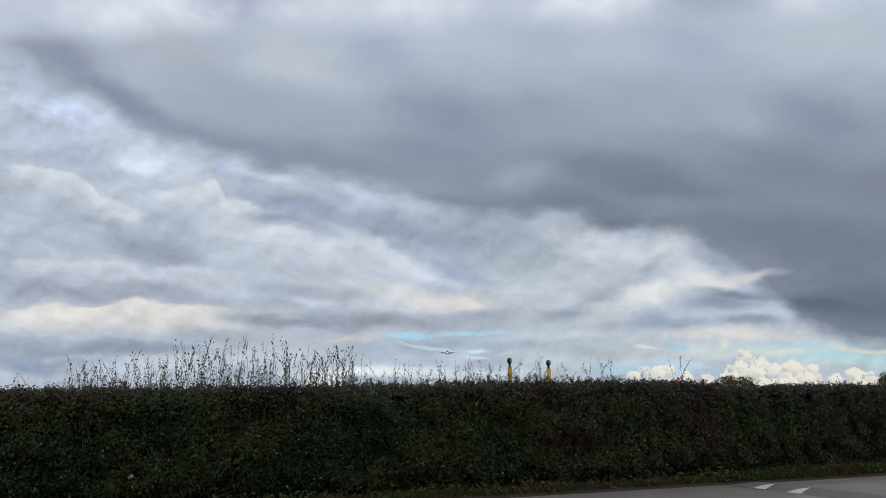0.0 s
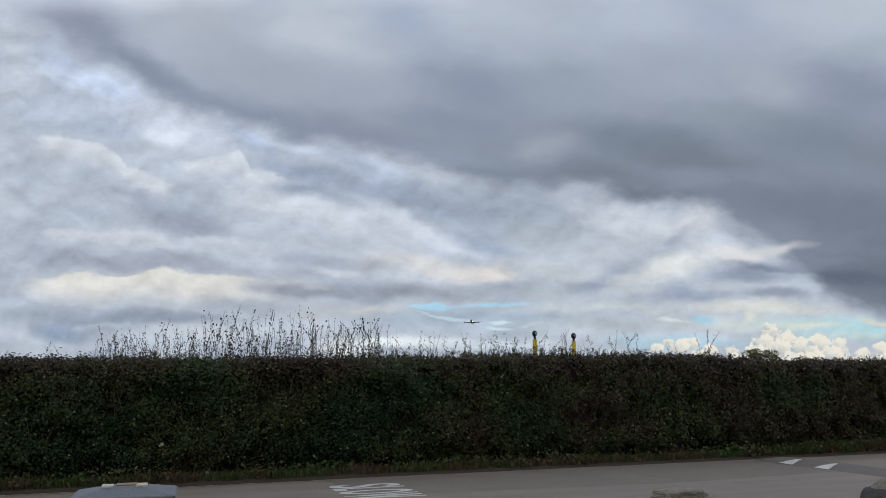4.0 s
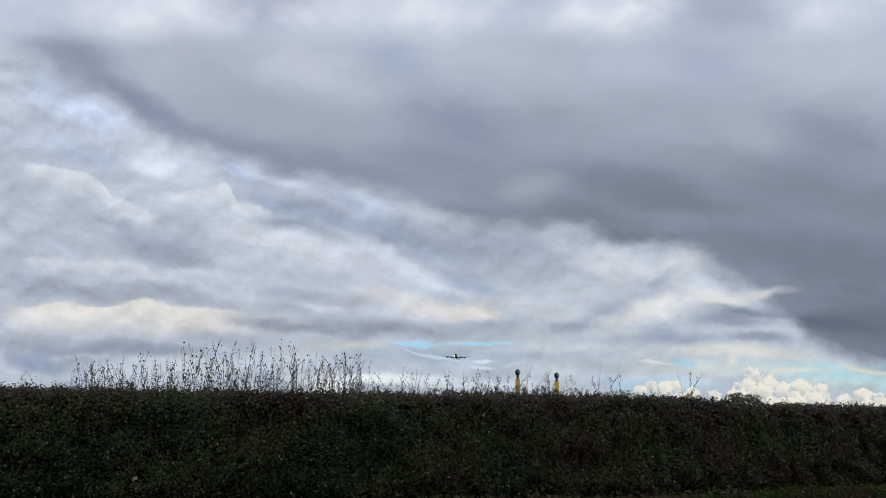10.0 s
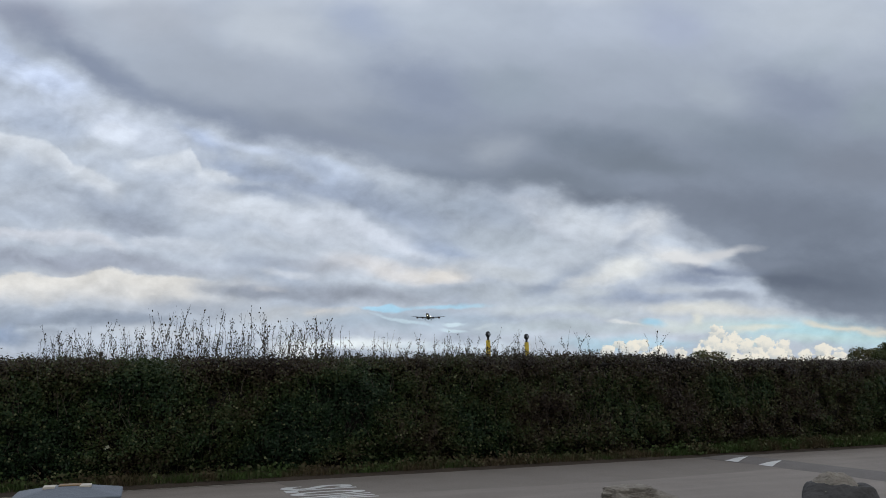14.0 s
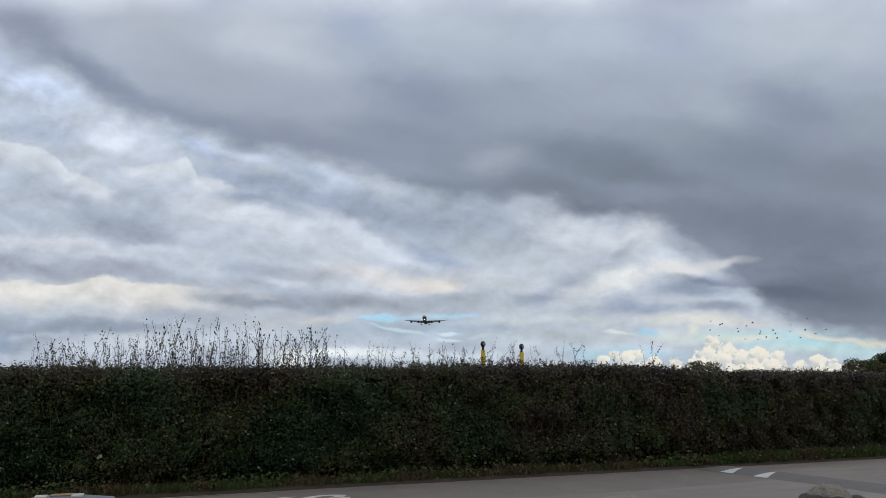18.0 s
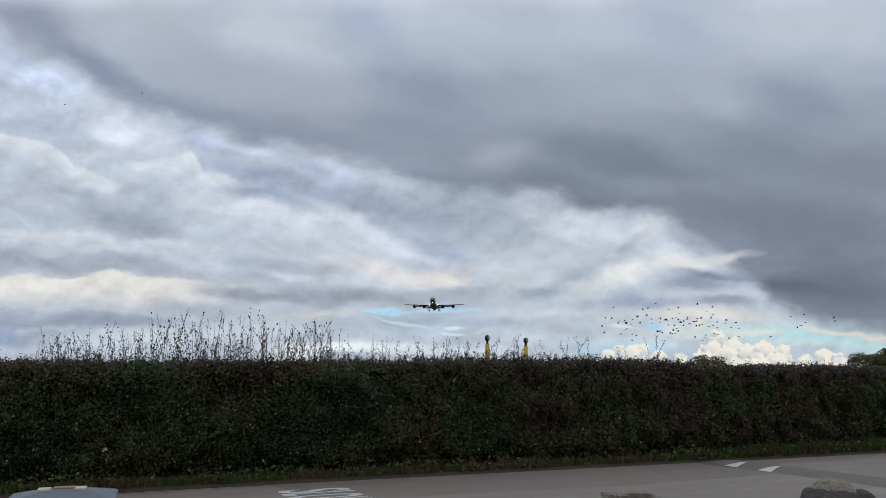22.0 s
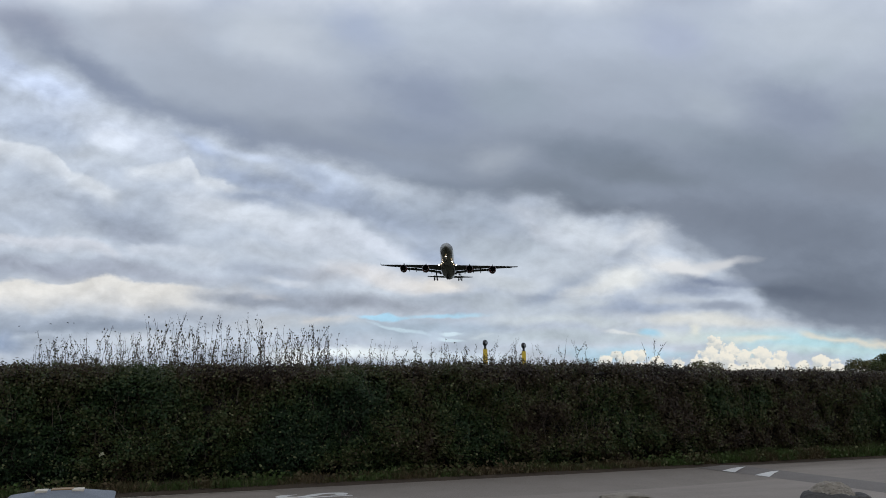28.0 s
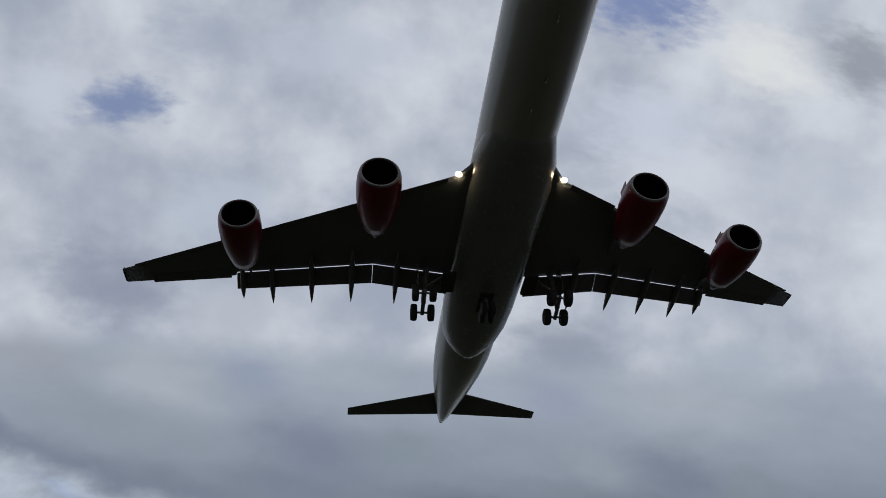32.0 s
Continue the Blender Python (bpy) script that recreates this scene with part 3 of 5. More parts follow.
M = dict(
    asphalt=road_material(),
    patch=material("dark_asphalt", (0.15, 0.135, 0.125), 0.78, vary=0.4, scale=3.0, bump=0.5, bump_scale=160, second=(0.21, 0.19, 0.172)),
    newer=material("resurfaced_asphalt", (0.176, 0.152, 0.130), 0.75, vary=0.5, scale=1.2, bump=0.5, bump_scale=150, second=(0.255, 0.222, 0.192)),
    paint=material("road_paint", (0.72, 0.72, 0.70), 0.6, vary=0.16, scale=9.0, bump=0.3, bump_scale=120, second=(0.36, 0.35, 0.34)),
    field=material("field_grass", (0.022, 0.030, 0.010), 0.95, vary=0.5, scale=0.15, second=(0.035, 0.027, 0.014)),
    soil=material("verge_soil", (0.070, 0.048, 0.030), 0.95, vary=0.5, scale=5.0, bump=1.0, bump_scale=30, second=(0.035, 0.027, 0.02)),
    # near black: the shade deep in the hedge is put into this colour
    core=material("hedge_inner_shade", (0.008, 0.008, 0.006), 0.95, vary=0.5, scale=6.0, bump=1.0, bump_scale=14, second=(0.014, 0.011, 0.008)),
    leaf=leaf_material("hedge_leaf", ((0.0, (0.013, 0.029, 0.012)), (0.25, (0.023, 0.044, 0.014)), (0.5, (0.043, 0.054, 0.017)), (0.68, (0.046, 0.038, 0.018)), (0.85, (0.040, 0.027, 0.017)), (1.0, (0.029, 0.021, 0.015))), 0.55, browner=0.22),
    shootleaf=leaf_material("shoot_leaf", ((0.0, (0.045, 0.052, 0.028)), (0.5, (0.062, 0.056, 0.032)), (1.0, (0.065, 0.042, 0.030))), 1.3),
    twig=material("twig_bark", (0.055, 0.036, 0.026), 0.85, vary=0.4, scale=8, second=(0.03, 0.02, 0.016)),
    stem=material("grey_stem", (0.13, 0.105, 0.08), 0.85, vary=0.4, scale=8, second=(0.06, 0.045, 0.035)),
    grass=leaf_material("verge_grass", ((0.0, (0.054, 0.092, 0.024)), (0.35, (0.046, 0.068, 0.021)), (0.58, (0.060, 0.052, 0.024)), (1.0, (0.090, 0.066, 0.038))), 0.9, 0.6),
    farleaf=leaf_material("far_leaf", ((0.0, (0.055, 0.075, 0.026)), (0.5, (0.080, 0.085, 0.032)), (1.0, (0.100, 0.075, 0.036))), 0.25, 0.7),
    rock=material("grey_limestone", (0.47, 0.42, 0.35), 0.9, vary=0.5, scale=7.0, bump=1.0, bump_scale=30, second=(0.19, 0.17, 0.145), deep=0.05),
    darkrock=material("broken_limestone", (0.085, 0.080, 0.075), 0.8, vary=0.5, scale=6.0, bump=0.8, bump_scale=26, second=(0.032, 0.031, 0.031), deep=0.03),
    moss=material("pale_lichen", (0.36, 0.37, 0.26), 0.95, vary=0.3, scale=20.0),
    yellow=material("yellow_paint", (0.62, 0.44, 0.02), 0.5, vary=0.2, scale=7.0, second=(0.42, 0.30, 0.03)),
    black=material("black_housing", (0.018, 0.019, 0.022), 0.35, vary=0.2, scale=12.0),
    lens=material("lamp_glass", (0.28, 0.30, 0.32), 0.15, vary=0.1, scale=10.0),
    binshell=material("dark_blue_plastic", (0.007, 0.010, 0.022), 0.5, vary=0.35, scale=5.0, second=(0.011, 0.014, 0.026)),
    binlid=material("weathered_lid", (0.085, 0.105, 0.135), 0.5, vary=0.5, scale=6.0, bump=0.2, bump_scale=50, second=(0.14, 0.16, 0.18)),
    sticker=material("cream_sticker", (0.60, 0.56, 0.48), 0.6, vary=0.3, scale=14.0, second=(0.42, 0.36, 0.27)),
    rust=material("tan_plate", (0.30, 0.19, 0.085), 0.6, vary=0.4, scale=12.0),
    bird=material("dark_feathers", (0.022, 0.021, 0.022), 0.8, vary=0.3, scale=9.0),
    # white fuselage and wing tones darkened: the underside's shade is in the colour
    skin=material("shaded_white_fuselage", (0.20, 0.20, 0.172), 0.22, vary=0.14, scale=0.25, second=(0.145, 0.146, 0.125)),
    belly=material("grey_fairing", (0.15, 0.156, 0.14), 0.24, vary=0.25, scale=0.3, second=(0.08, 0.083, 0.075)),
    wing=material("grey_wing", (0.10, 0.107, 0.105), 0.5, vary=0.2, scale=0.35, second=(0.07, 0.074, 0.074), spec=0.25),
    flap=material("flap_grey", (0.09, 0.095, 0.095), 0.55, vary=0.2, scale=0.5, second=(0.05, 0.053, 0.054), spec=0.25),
    red=material("red_cowl", (0.105, 0.003, 0.010), 0.32, vary=0.12, scale=0.4, second=(0.075, 0.002, 0.007), spec=0.3),
    bare=material("bare_metal_lip", (0.15, 0.15, 0.155), 0.45, metal=1.0, vary=0.1, scale=1.5),
    # duct and fan blades: near-black colour stands in for shade inside the intake
    intake=material("intake_shade", (0.004, 0.004, 0.0045), 0.9, vary=0.2, scale=1.5, spec=0.05),
    tyre=material("tyre_rubber", (0.02, 0.02, 0.021), 0.85, vary=0.2, scale=3.0),
    strut=material("gear_strut", (0.13, 0.135, 0.14), 0.5, metal=0.2, vary=0.2, scale=2.0),
    # dark colour of the blocks that stand for the shade in the wheel wells
    well=material("wheel_well", (0.03, 0.032, 0.03), 0.9, vary=0.3, scale=1.0),
    glass=material("cockpit_glass", (0.02, 0.022, 0.026), 0.12, vary=0.05, scale=2.0),
    flare=material("landing_light", (1.0, 0.74, 0.46), 0.3, vary=0.0, glow=60.0),
)


# ---------------------------------------------------------------- mesh helpers
def mesh_of(name, verts, faces, mats, slots=None, smooth=False):
    me = bpy.data.meshes.new(name)
    me.from_pydata(verts, [], faces)
    for mat in mats:
        me.materials.append(mat)
    if slots is not None:
        me.polygons.foreach_set("material_index", slots)
    if smooth:
        me.polygons.foreach_set("use_smooth", [True] * len(me.polygons))
    me.update()
    return me


def part(name, bm, mat, parent=None, label="", smooth=False):
    me = bm
    if isinstance(bm, bmesh.types.BMesh):
        bmesh.ops.recalc_face_normals(bm, faces=bm.faces)
        me = bpy.data.meshes.new(name)
        bm.to_mesh(me)
        bm.free()
        me.materials.append(mat)
        if smooth:
            me.polygons.foreach_set("use_smooth", [True] * len(me.polygons))
    ob = new(name, me)
    ob.parent = parent
    if label:
        tagged(ob, label)
    return ob


def base(name, label, category, group="", kind=""):
    return tagged(new(name), label, category, group, kind)


def loft(rings, close=True, caps=(True, True)):
    """A skin over rings of equal length."""
    bm = bmesh.new()
    rows = [[bm.verts.new(p) for p in ring] for ring in rings]
    k = len(rows[0])
    for a, b in zip(rows, rows[1:]):
        for i in range(k if close else k - 1):
            j = (i + 1) % k
            bm.faces.new((a[i], a[j], b[j], b[i]))
    if caps[0]:
        bm.faces.new(rows[0])
    if caps[1]:
        bm.faces.new(rows[-1])
    return bm


def ring_x(x, y, z, ry, rz, k=28):
    return [(x, y + ry * math.cos(2 * math.pi * i / k), z + rz * math.sin(2 * math.pi * i / k)) for i in range(k)]


def box(lo, hi, bevel=0.0):
    bm = bmesh.new()
    bmesh.ops.create_cube(bm, size=1.0)
    for v in bm.verts:
        v.co = Vector([(a + b) / 2 + c * (b - a) for a, b, c in zip(lo, hi, v.co)])
    if bevel:
        bmesh.ops.bevel(bm, geom=bm.edges[:], offset=bevel, segments=2, affect="EDGES", profile=0.6)
    return bm


def rod(a, b, r0, r1=None, k=10):
    a, b = Vector(a), Vector(b)
    m = (b - a).to_track_quat("Z", "Y").to_matrix()
    r1 = r0 if r1 is None else r1
    rings = []
    for p, r in ((a, r0), (b, r1)):
        rings.append([p + m @ Vector((r * math.cos(2 * math.pi * i / k), r * math.sin(2 * math.pi * i / k), 0)) for i in range(k)])
    return loft(rings)


def turned(profile, k=24, axis="z", at=(0, 0, 0), caps=(True, True)):
    """A solid of revolution from (height, radius) pairs."""
    rings = []
    for h, r in profile:
        ring = []
        for i in range(k):
            c, s = math.cos(2 * math.pi * i / k) * r, math.sin(2 * math.pi * i / k) * r
            p = {"z": (c, s, h), "x": (h, c, s), "y": (c, h, s)}[axis]
            ring.append((p[0] + at[0], p[1] + at[1], p[2] + at[2]))
        rings.append(ring)
    return loft(rings, caps=caps)


def wall(x, y):
    return noise.noise(Vector((x, y, 0.0)))


def leaf_cloud(centres, sizes, out, rng, fold=0.25, spread=1.0):
    """Folded leaves (two triangles each side of the rib) at the centres, leaning to the directions out."""
    k = len(centres)
    n = out + rng.normal(0, 0.75 * spread, (k, 3))
    n /= np.linalg.norm(n, axis=1)[:, None] + 1e-9
    t = np.cross(n, rng.normal(0, 1, (k, 3)))
    t /= np.linalg.norm(t, axis=1)[:, None] + 1e-9
    s = np.cross(n, t)
    L, w = sizes[:, None], sizes[:, None] * rng.uniform(0.32, 0.5, (k, 1))
    tip, root = centres + t * L * 0.5, centres - t * L * 0.5
    left, right = centres + s * w - n * L * fold * 0.5, centres - s * w - n * L * fold * 0.5
    v = np.stack([root, right, tip, left], 1).reshape(-1, 3)
    b = np.arange(k)[:, None] * 4
    f = np.concatenate([b + [0, 1, 2], b + [0, 2, 3]], 1).reshape(-1, 3)
    return v, f


def quick_mesh(name, v, f, mat):
    me = bpy.data.meshes.new(name)
    me.vertices.add(len(v))
    me.vertices.foreach_set("co", np.asarray(v, np.float32).ravel())
    k = f.shape[1]
    me.loops.add(f.size)
    me.loops.foreach_set("vertex_index", f.astype(np.int32).ravel())
    me.polygons.add(len(f))
    me.polygons.foreach_set("loop_start", np.arange(0, f.size, k, dtype=np.int32))
    me.materials.append(mat)
    me.update(calc_edges=True)
    me.validate()
    return me


def sticks(lines, k=3):
    """Thin tapered sticks: lines of (point, radius) lists, as one mesh's vertices and faces."""
    v, f = [], []
    for line in lines:
        start = len(v)
        for i, (p, r) in enumerate(line):
            for j in range(k):
                a = 2 * math.pi * j / k
                v.append((p[0] + r * math.cos(a), p[1] + r * math.sin(a), p[2]))
            if i:
                a0, b0 = start + (i - 1) * k, start + i * k
                for j in range(k):
                    f.append((a0 + j, a0 + (j + 1) % k, b0 + (j + 1) % k, b0 + j))
    return np.array(v), np.array(f)


# ---------------------------------------------------------------- ground and road
EDGE = 14.12          # far edge of the carriageway
ROAD = 7.6            # near edge


def build_ground():
    g = 4000
    xs = [-g, -400, -60, -10, 0, 10, 20, 30, 60, 400, g]
    ys = [-g, -400, -60, -10, 0, 5, 10, 16, 30, 60, 400, g]
    v = [(x, y, -0.06) for y in ys for x in xs]
    k = len(xs)
    f = [(j * k + i, j * k + i + 1, (j + 1) * k + i + 1, (j + 1) * k + i) for j in range(len(ys) - 1) for i in range(k - 1)]
    tagged(new("ground", mesh_of("ground", v, f, [M["field"]])), "rough autumn grass field stretching away flat", "ground", kind="structure")
    # carriageway with a slight crown and an uneven far edge
    v, f = [], []
    cols = [i * 0.25 - 70 for i in range(640)]
    for x in cols:
        wob = 0.05 * wall(x * 0.9, 3.0) + 0.03 * wall(x * 3.1, 8.0)
        for y, z in ((ROAD, -0.05), (ROAD + 0.05, 0.0), (9.2, 0.015), (10.8, 0.02), (12.5, 0.012), (EDGE - 0.25, 0.002), (EDGE + wob, 0.0), (EDGE + wob + 0.02, -0.055)):
            v.append((x, y, z))
    for i in range(len(cols) - 1):
        for j in range(7):
            a = i * 8 + j
            f.append((a, a + 8, a + 9, a + 1))
    road = tagged(new("road", mesh_of("road", v, f, [M["asphalt"]], smooth=True)), "worn grey asphalt lane with faint tyre tracks", "road", kind="structure")
    # a strip laid anew along the far side, with a ragged near edge
    v, f = [], []
    for i in range(76):
        x = 2.95 + i * 0.125
        near = 11.35 + 0.22 * math.sin(x * 0.55) + 0.06 * wall(x * 1.7, 2.0)
        for j in range(7):
            y = near + (EDGE - 0.04 + 0.03 * wall(x * 3, 1.0) - near) * j / 6
            dip = 0.012 if j == 0 else 0.0
            z = -dip + float(np.interp(y, (9.2, 10.8, 12.5, EDGE - 0.25, EDGE), (0.015, 0.02, 0.012, 0.002, 0.0))) + 0.0045
            v.append((x + 0.03 * wall(y * 3, 5.0), y, z))
    for i in range(75):
        for j in range(6):
            a = i * 7 + j
            f.append((a, a + 7, a + 8, a + 1))
    part("resurfaced_strip", mesh_of("resurfaced_strip", v, f, [M["newer"]], smooth=True), None, road, "darker resurfaced strip of asphalt")
    # pale worn margin of the old surface
    v, f = [], []
    for i in range(60):
        x = -3.0 + i * 0.1
        w = 0.03 + 0.015 * wall(x * 4, 2.0)
        v += [(x, EDGE - 0.16 + 0.02 * wall(x * 1.5, 9.0), 0.0075), (x, EDGE - 0.16 + 0.02 * wall(x * 1.5, 9.0) + w, 0.0070)]
    f = [(2 * i, 2 * i + 2, 2 * i + 3, 2 * i + 1) for i in range(59)]
    part("worn_margin", mesh_of("worn_margin", v, f, [M["sticker"]]), None, road, "pale worn margin of the asphalt")
    # verge of soil under the hedge
    v, f = [], []
    cols = [i * 0.12 - 30 for i in range(700)]
    for x in cols:
        for j, y in enumerate((EDGE - 0.06, EDGE + 0.02, EDGE + 0.12, EDGE + 0.3, EDGE + 0.55, 16.2)):
            z = (0.004, 0.02, 0.05, 0.09, 0.12, 0.05)[j] + 0.025 * wall(x * 2.5, y * 4) * (j > 0)
            v.append((x, y + 0.04 * wall(x * 2, 5.0) * (j < 3), z))
    for i in range(len(cols) - 1):
        for j in range(5):
            a = i * 6 + j
            f.append((a, a + 6, a + 7, a + 1))
    tagged(new("verge", mesh_of("verge", v, f, [M["soil"]], smooth=True)), "narrow verge of brown soil and leaf litter below the hedge", "verge", kind="structure")
    v = [(-70, -8, -0.052), (90, -8, -0.052), (90, ROAD + 0.01, -0.045), (-70, ROAD + 0.01, -0.045)]
    tagged(new("pavement", mesh_of("pavement", v, [(0, 1, 2, 3)], [M["patch"]])), "plain dark tarmac apron beside the lane", "pavement", kind="structure")


build_ground()


# ---------------------------------------------------------------- hedge
HEDGE_FRONT, HEDGE_BACK, HEDGE_TOP = 14.62, 15.95, 2.16
HX0, HX1 = -5.0, 27.0


def hedge_face(x, z):
    """The front of the hedge at height z: it bulges, and leans in at the foot and the top."""
    b = 0.16 * wall(x * 0.55, z * 0.8) + 0.11 * wall(x * 1.7 + 7, z * 1.9) + 0.07 * wall(x * 4.3, z * 4.1)
    b += 0.11 * wall(x * 2.6 - 9, z * 2.9)
    foot = 0.42 * (max(0.0, 0.5 - z) / 0.5) ** 0.7
    shoulder = 0.35 * max(0.0, (z - 1.8) / 0.4) ** 2
    return HEDGE_FRONT + foot + shoulder - b


GX, GZ = np.linspace(-30, 62, 1150), np.linspace(0.0, 2.4, 40)
FACE = np.array([[hedge_face(x, z) for z in GZ] for x in GX])
GAP = np.array([[wall(x * 1.3 + 31, z * 1.6) for z in GZ] for x in GX])


def sample(grid, x, z):
    i, j = (x - GX[0]) / (GX[1] - GX[0]), z / (GZ[1] - GZ[0])
    i0, j0 = np.clip(i.astype(int), 0, len(GX) - 2), np.clip(j.astype(int), 0, len(GZ) - 2)
    a, b = i - i0, j - j0
    return (grid[i0, j0] * (1 - a) + grid[i0 + 1, j0] * a) * (1 - b) + (grid[i0, j0 + 1] * (1 - a) + grid[i0 + 1, j0 + 1] * a) * b


def hedge_top(x):
    return HEDGE_TOP + 0.05 * wall(x * 0.45, 11.0) + 0.035 * wall(x * 1.9, 4.0) + (0.03 if 8.5 < x < 12 else 0) - 0.08 * min(1.0, max(0.0, (x - 12.0) / 2.5)) - 0.12 * min(1.0, max(0.0, (8.0 - x) / 8.5))


def build_hedge():
    rng = np.random.default_rng(5)
    hedge = base("hedge", "dense clipped mixed hedge, green with brown autumn patches, beside the lane", "hedge")
    # inner mass, its near-black colour stands in for the shade between the leaves
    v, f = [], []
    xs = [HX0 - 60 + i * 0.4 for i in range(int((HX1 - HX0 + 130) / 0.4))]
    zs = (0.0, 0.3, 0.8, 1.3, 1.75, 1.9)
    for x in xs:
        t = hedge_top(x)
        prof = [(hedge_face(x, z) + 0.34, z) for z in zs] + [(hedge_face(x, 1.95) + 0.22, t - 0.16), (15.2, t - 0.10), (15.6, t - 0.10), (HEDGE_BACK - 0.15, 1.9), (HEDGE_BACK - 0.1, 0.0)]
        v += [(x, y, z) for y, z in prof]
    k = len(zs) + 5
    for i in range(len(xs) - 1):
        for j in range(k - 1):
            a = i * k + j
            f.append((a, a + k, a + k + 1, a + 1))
    part("core", mesh_of("core", v, f, [M["core"]]), None, hedge, "inner mass coloured near black as the shade inside the hedge")

    def spread(count, x0, x1, size, name, label="", tuft=26):
        """Leaves on many small sprays that stand out of the face and the top by different lengths."""
        sprays = count // tuft
        x = rng.uniform(x0, x1, sprays)
        front = rng.uniform(0, 1, sprays) < 0.74
        z = 0.12 + rng.uniform(0, 1, sprays) ** 0.85 * 2.0
        # thin places let the dark show
        y = sample(FACE, x, z) + rng.normal(0.06, 0.11, sprays) + np.maximum(0.0, sample(GAP, x, z)) * 0.5
        tops = np.interp(x, GX, [hedge_top(q) for q in GX])
        yt = rng.uniform(14.75, 15.9, sprays)
        zt = tops + rng.normal(-0.05, 0.045, sprays) - 0.25 * np.maximum(0, 14.95 - yt)
        heart = np.stack([x, np.where(front, y, yt), np.where(front, np.minimum(z, tops - 0.03), zt)], 1)
        reach = rng.uniform(0.6, 1.5, sprays)
        which = rng.integers(0, sprays, count)
        k = reach[which][:, None]
        c = heart[which] + rng.normal(0, 1, (count, 3)) * k * np.where(front[which][:, None], (0.055, 0.045, 0.065), (0.09, 0.08, 0.028))
        o = np.where(front[which][:, None], (0, -0.8, 0.7), (0, -0.3, 1.0)) + (c - heart[which]) * 6.0
        vv, ff = leaf_cloud(c, rng.uniform(size[0], size[1], count) * (0.8 + 0.2 * k[:, 0]), o, rng, spread=0.85)
        tagged(part(name, quick_mesh(name, vv, ff, M["leaf"]), None, hedge, label), kind="stuff")

    spread(170000, -3.5, 9.0, (0.027, 0.058), "leaves", "small dense green and russet leaves")
    spread(140000, 9.0, 24.0, (0.030, 0.066), "leaves", "small dense leaves, browner along this stretch")
    spread(14000, 24.0, 60.0, (0.10, 0.2), "leaves", "", 5)
    spread(9000, -25.0, -3.5, (0.10, 0.2), "leaves", "", 5)
    # stems that show through the thin leaves
    lines = []
    for _ in range(900):
        x, z = rng.uniform(-3, 24), rng.uniform(0.1, 1.7)
        y = hedge_face(x, z) + rng.uniform(-0.02, 0.12)
        line, p = [], Vector((x, y, z))
        d = Vector((rng.normal(0, 0.35), rng.normal(-0.05, 0.12), 1)).normalized()
        r = rng.uniform(0.003, 0.008)
        for i in range(5):
            line.append((p.copy(), r * (1 - i * 0.17)))
            d = (d + Vector((rng.normal(0, 0.25), rng.normal(0, 0.1), 0))).normalized()
            p = p + d * rng.uniform(0.06, 0.15)
        lines.append(line)
    vv, ff = sticks(lines)
    tagged(part("bare_wood", quick_mesh("bare_wood", vv, ff, M["stem"]), None, hedge, "pale grey bare stems"), kind="stuff")
    return hedge


HEDGE = build_hedge()


def grow(rng, height, lean, at=(0, 0, 0), scale=1.0):
    """One upright shoot: a thin stem with side twigs, and the spots of its leaves."""
    lines, spots = [], []
    p = Vector(at)
    d = Vector((lean + rng.normal(0, 0.09), rng.normal(0, 0.07), 1)).normalized()
    n, line = 13, []
    for i in range(n + 1):
        line.append((p.copy(), 0.0040 * (1 - 0.65 * i / n)))
        if i > 1:
            for _ in range(rng.integers(0, 3)):
                spots.append(p + Vector(rng.normal(0, 0.020, 3)))
        if 2 <= i <= 11 and rng.uniform() < 0.34:
            q = p.copy()
            e = (d + Vector((rng.normal(0, 0.6), rng.normal(0, 0.5), 0.0))).normalized()
            side = []
            m = rng.integers(2, 5)
            for j in range(m + 1):
                side.append((q.copy(), 0.0028 * (1 - 0.6 * j / m)))
                if j:
                    for _ in range(rng.integers(0, 3)):
                        spots.append(q + Vector(rng.normal(0, 0.015, 3)))
                q = q + e * max(height, 0.25) * rng.uniform(0.03, 0.065)
                e = (e + Vector((0, 0, 0.25))).normalized()
            lines.append(side)
        p = p + d * height / n
        d = (d + Vector((rng.normal(lean * 0.3, 0.10), rng.normal(0, 0.08), 0))).normalized()
    lines.append(line)
    return lines, spots


def shoot_height(x):
    if x < -0.85:
        return 0.24
    if x < 0.9:
        return 0.48 + 0.10 * wall(x * 2.1, 2.0)
    if x < 4.3:
        return 0.66 + 0.10 * wall(x * 1.7, 2.0)
    if x < 9.2:
        return 0.42 + 0.12 * wall(x * 1.3, 6.0)
    return (0.30 if x < 13.2 or 16.0 < x < 19.0 else 0.12) + 0.08 * wall(x * 0.9, 3.0)


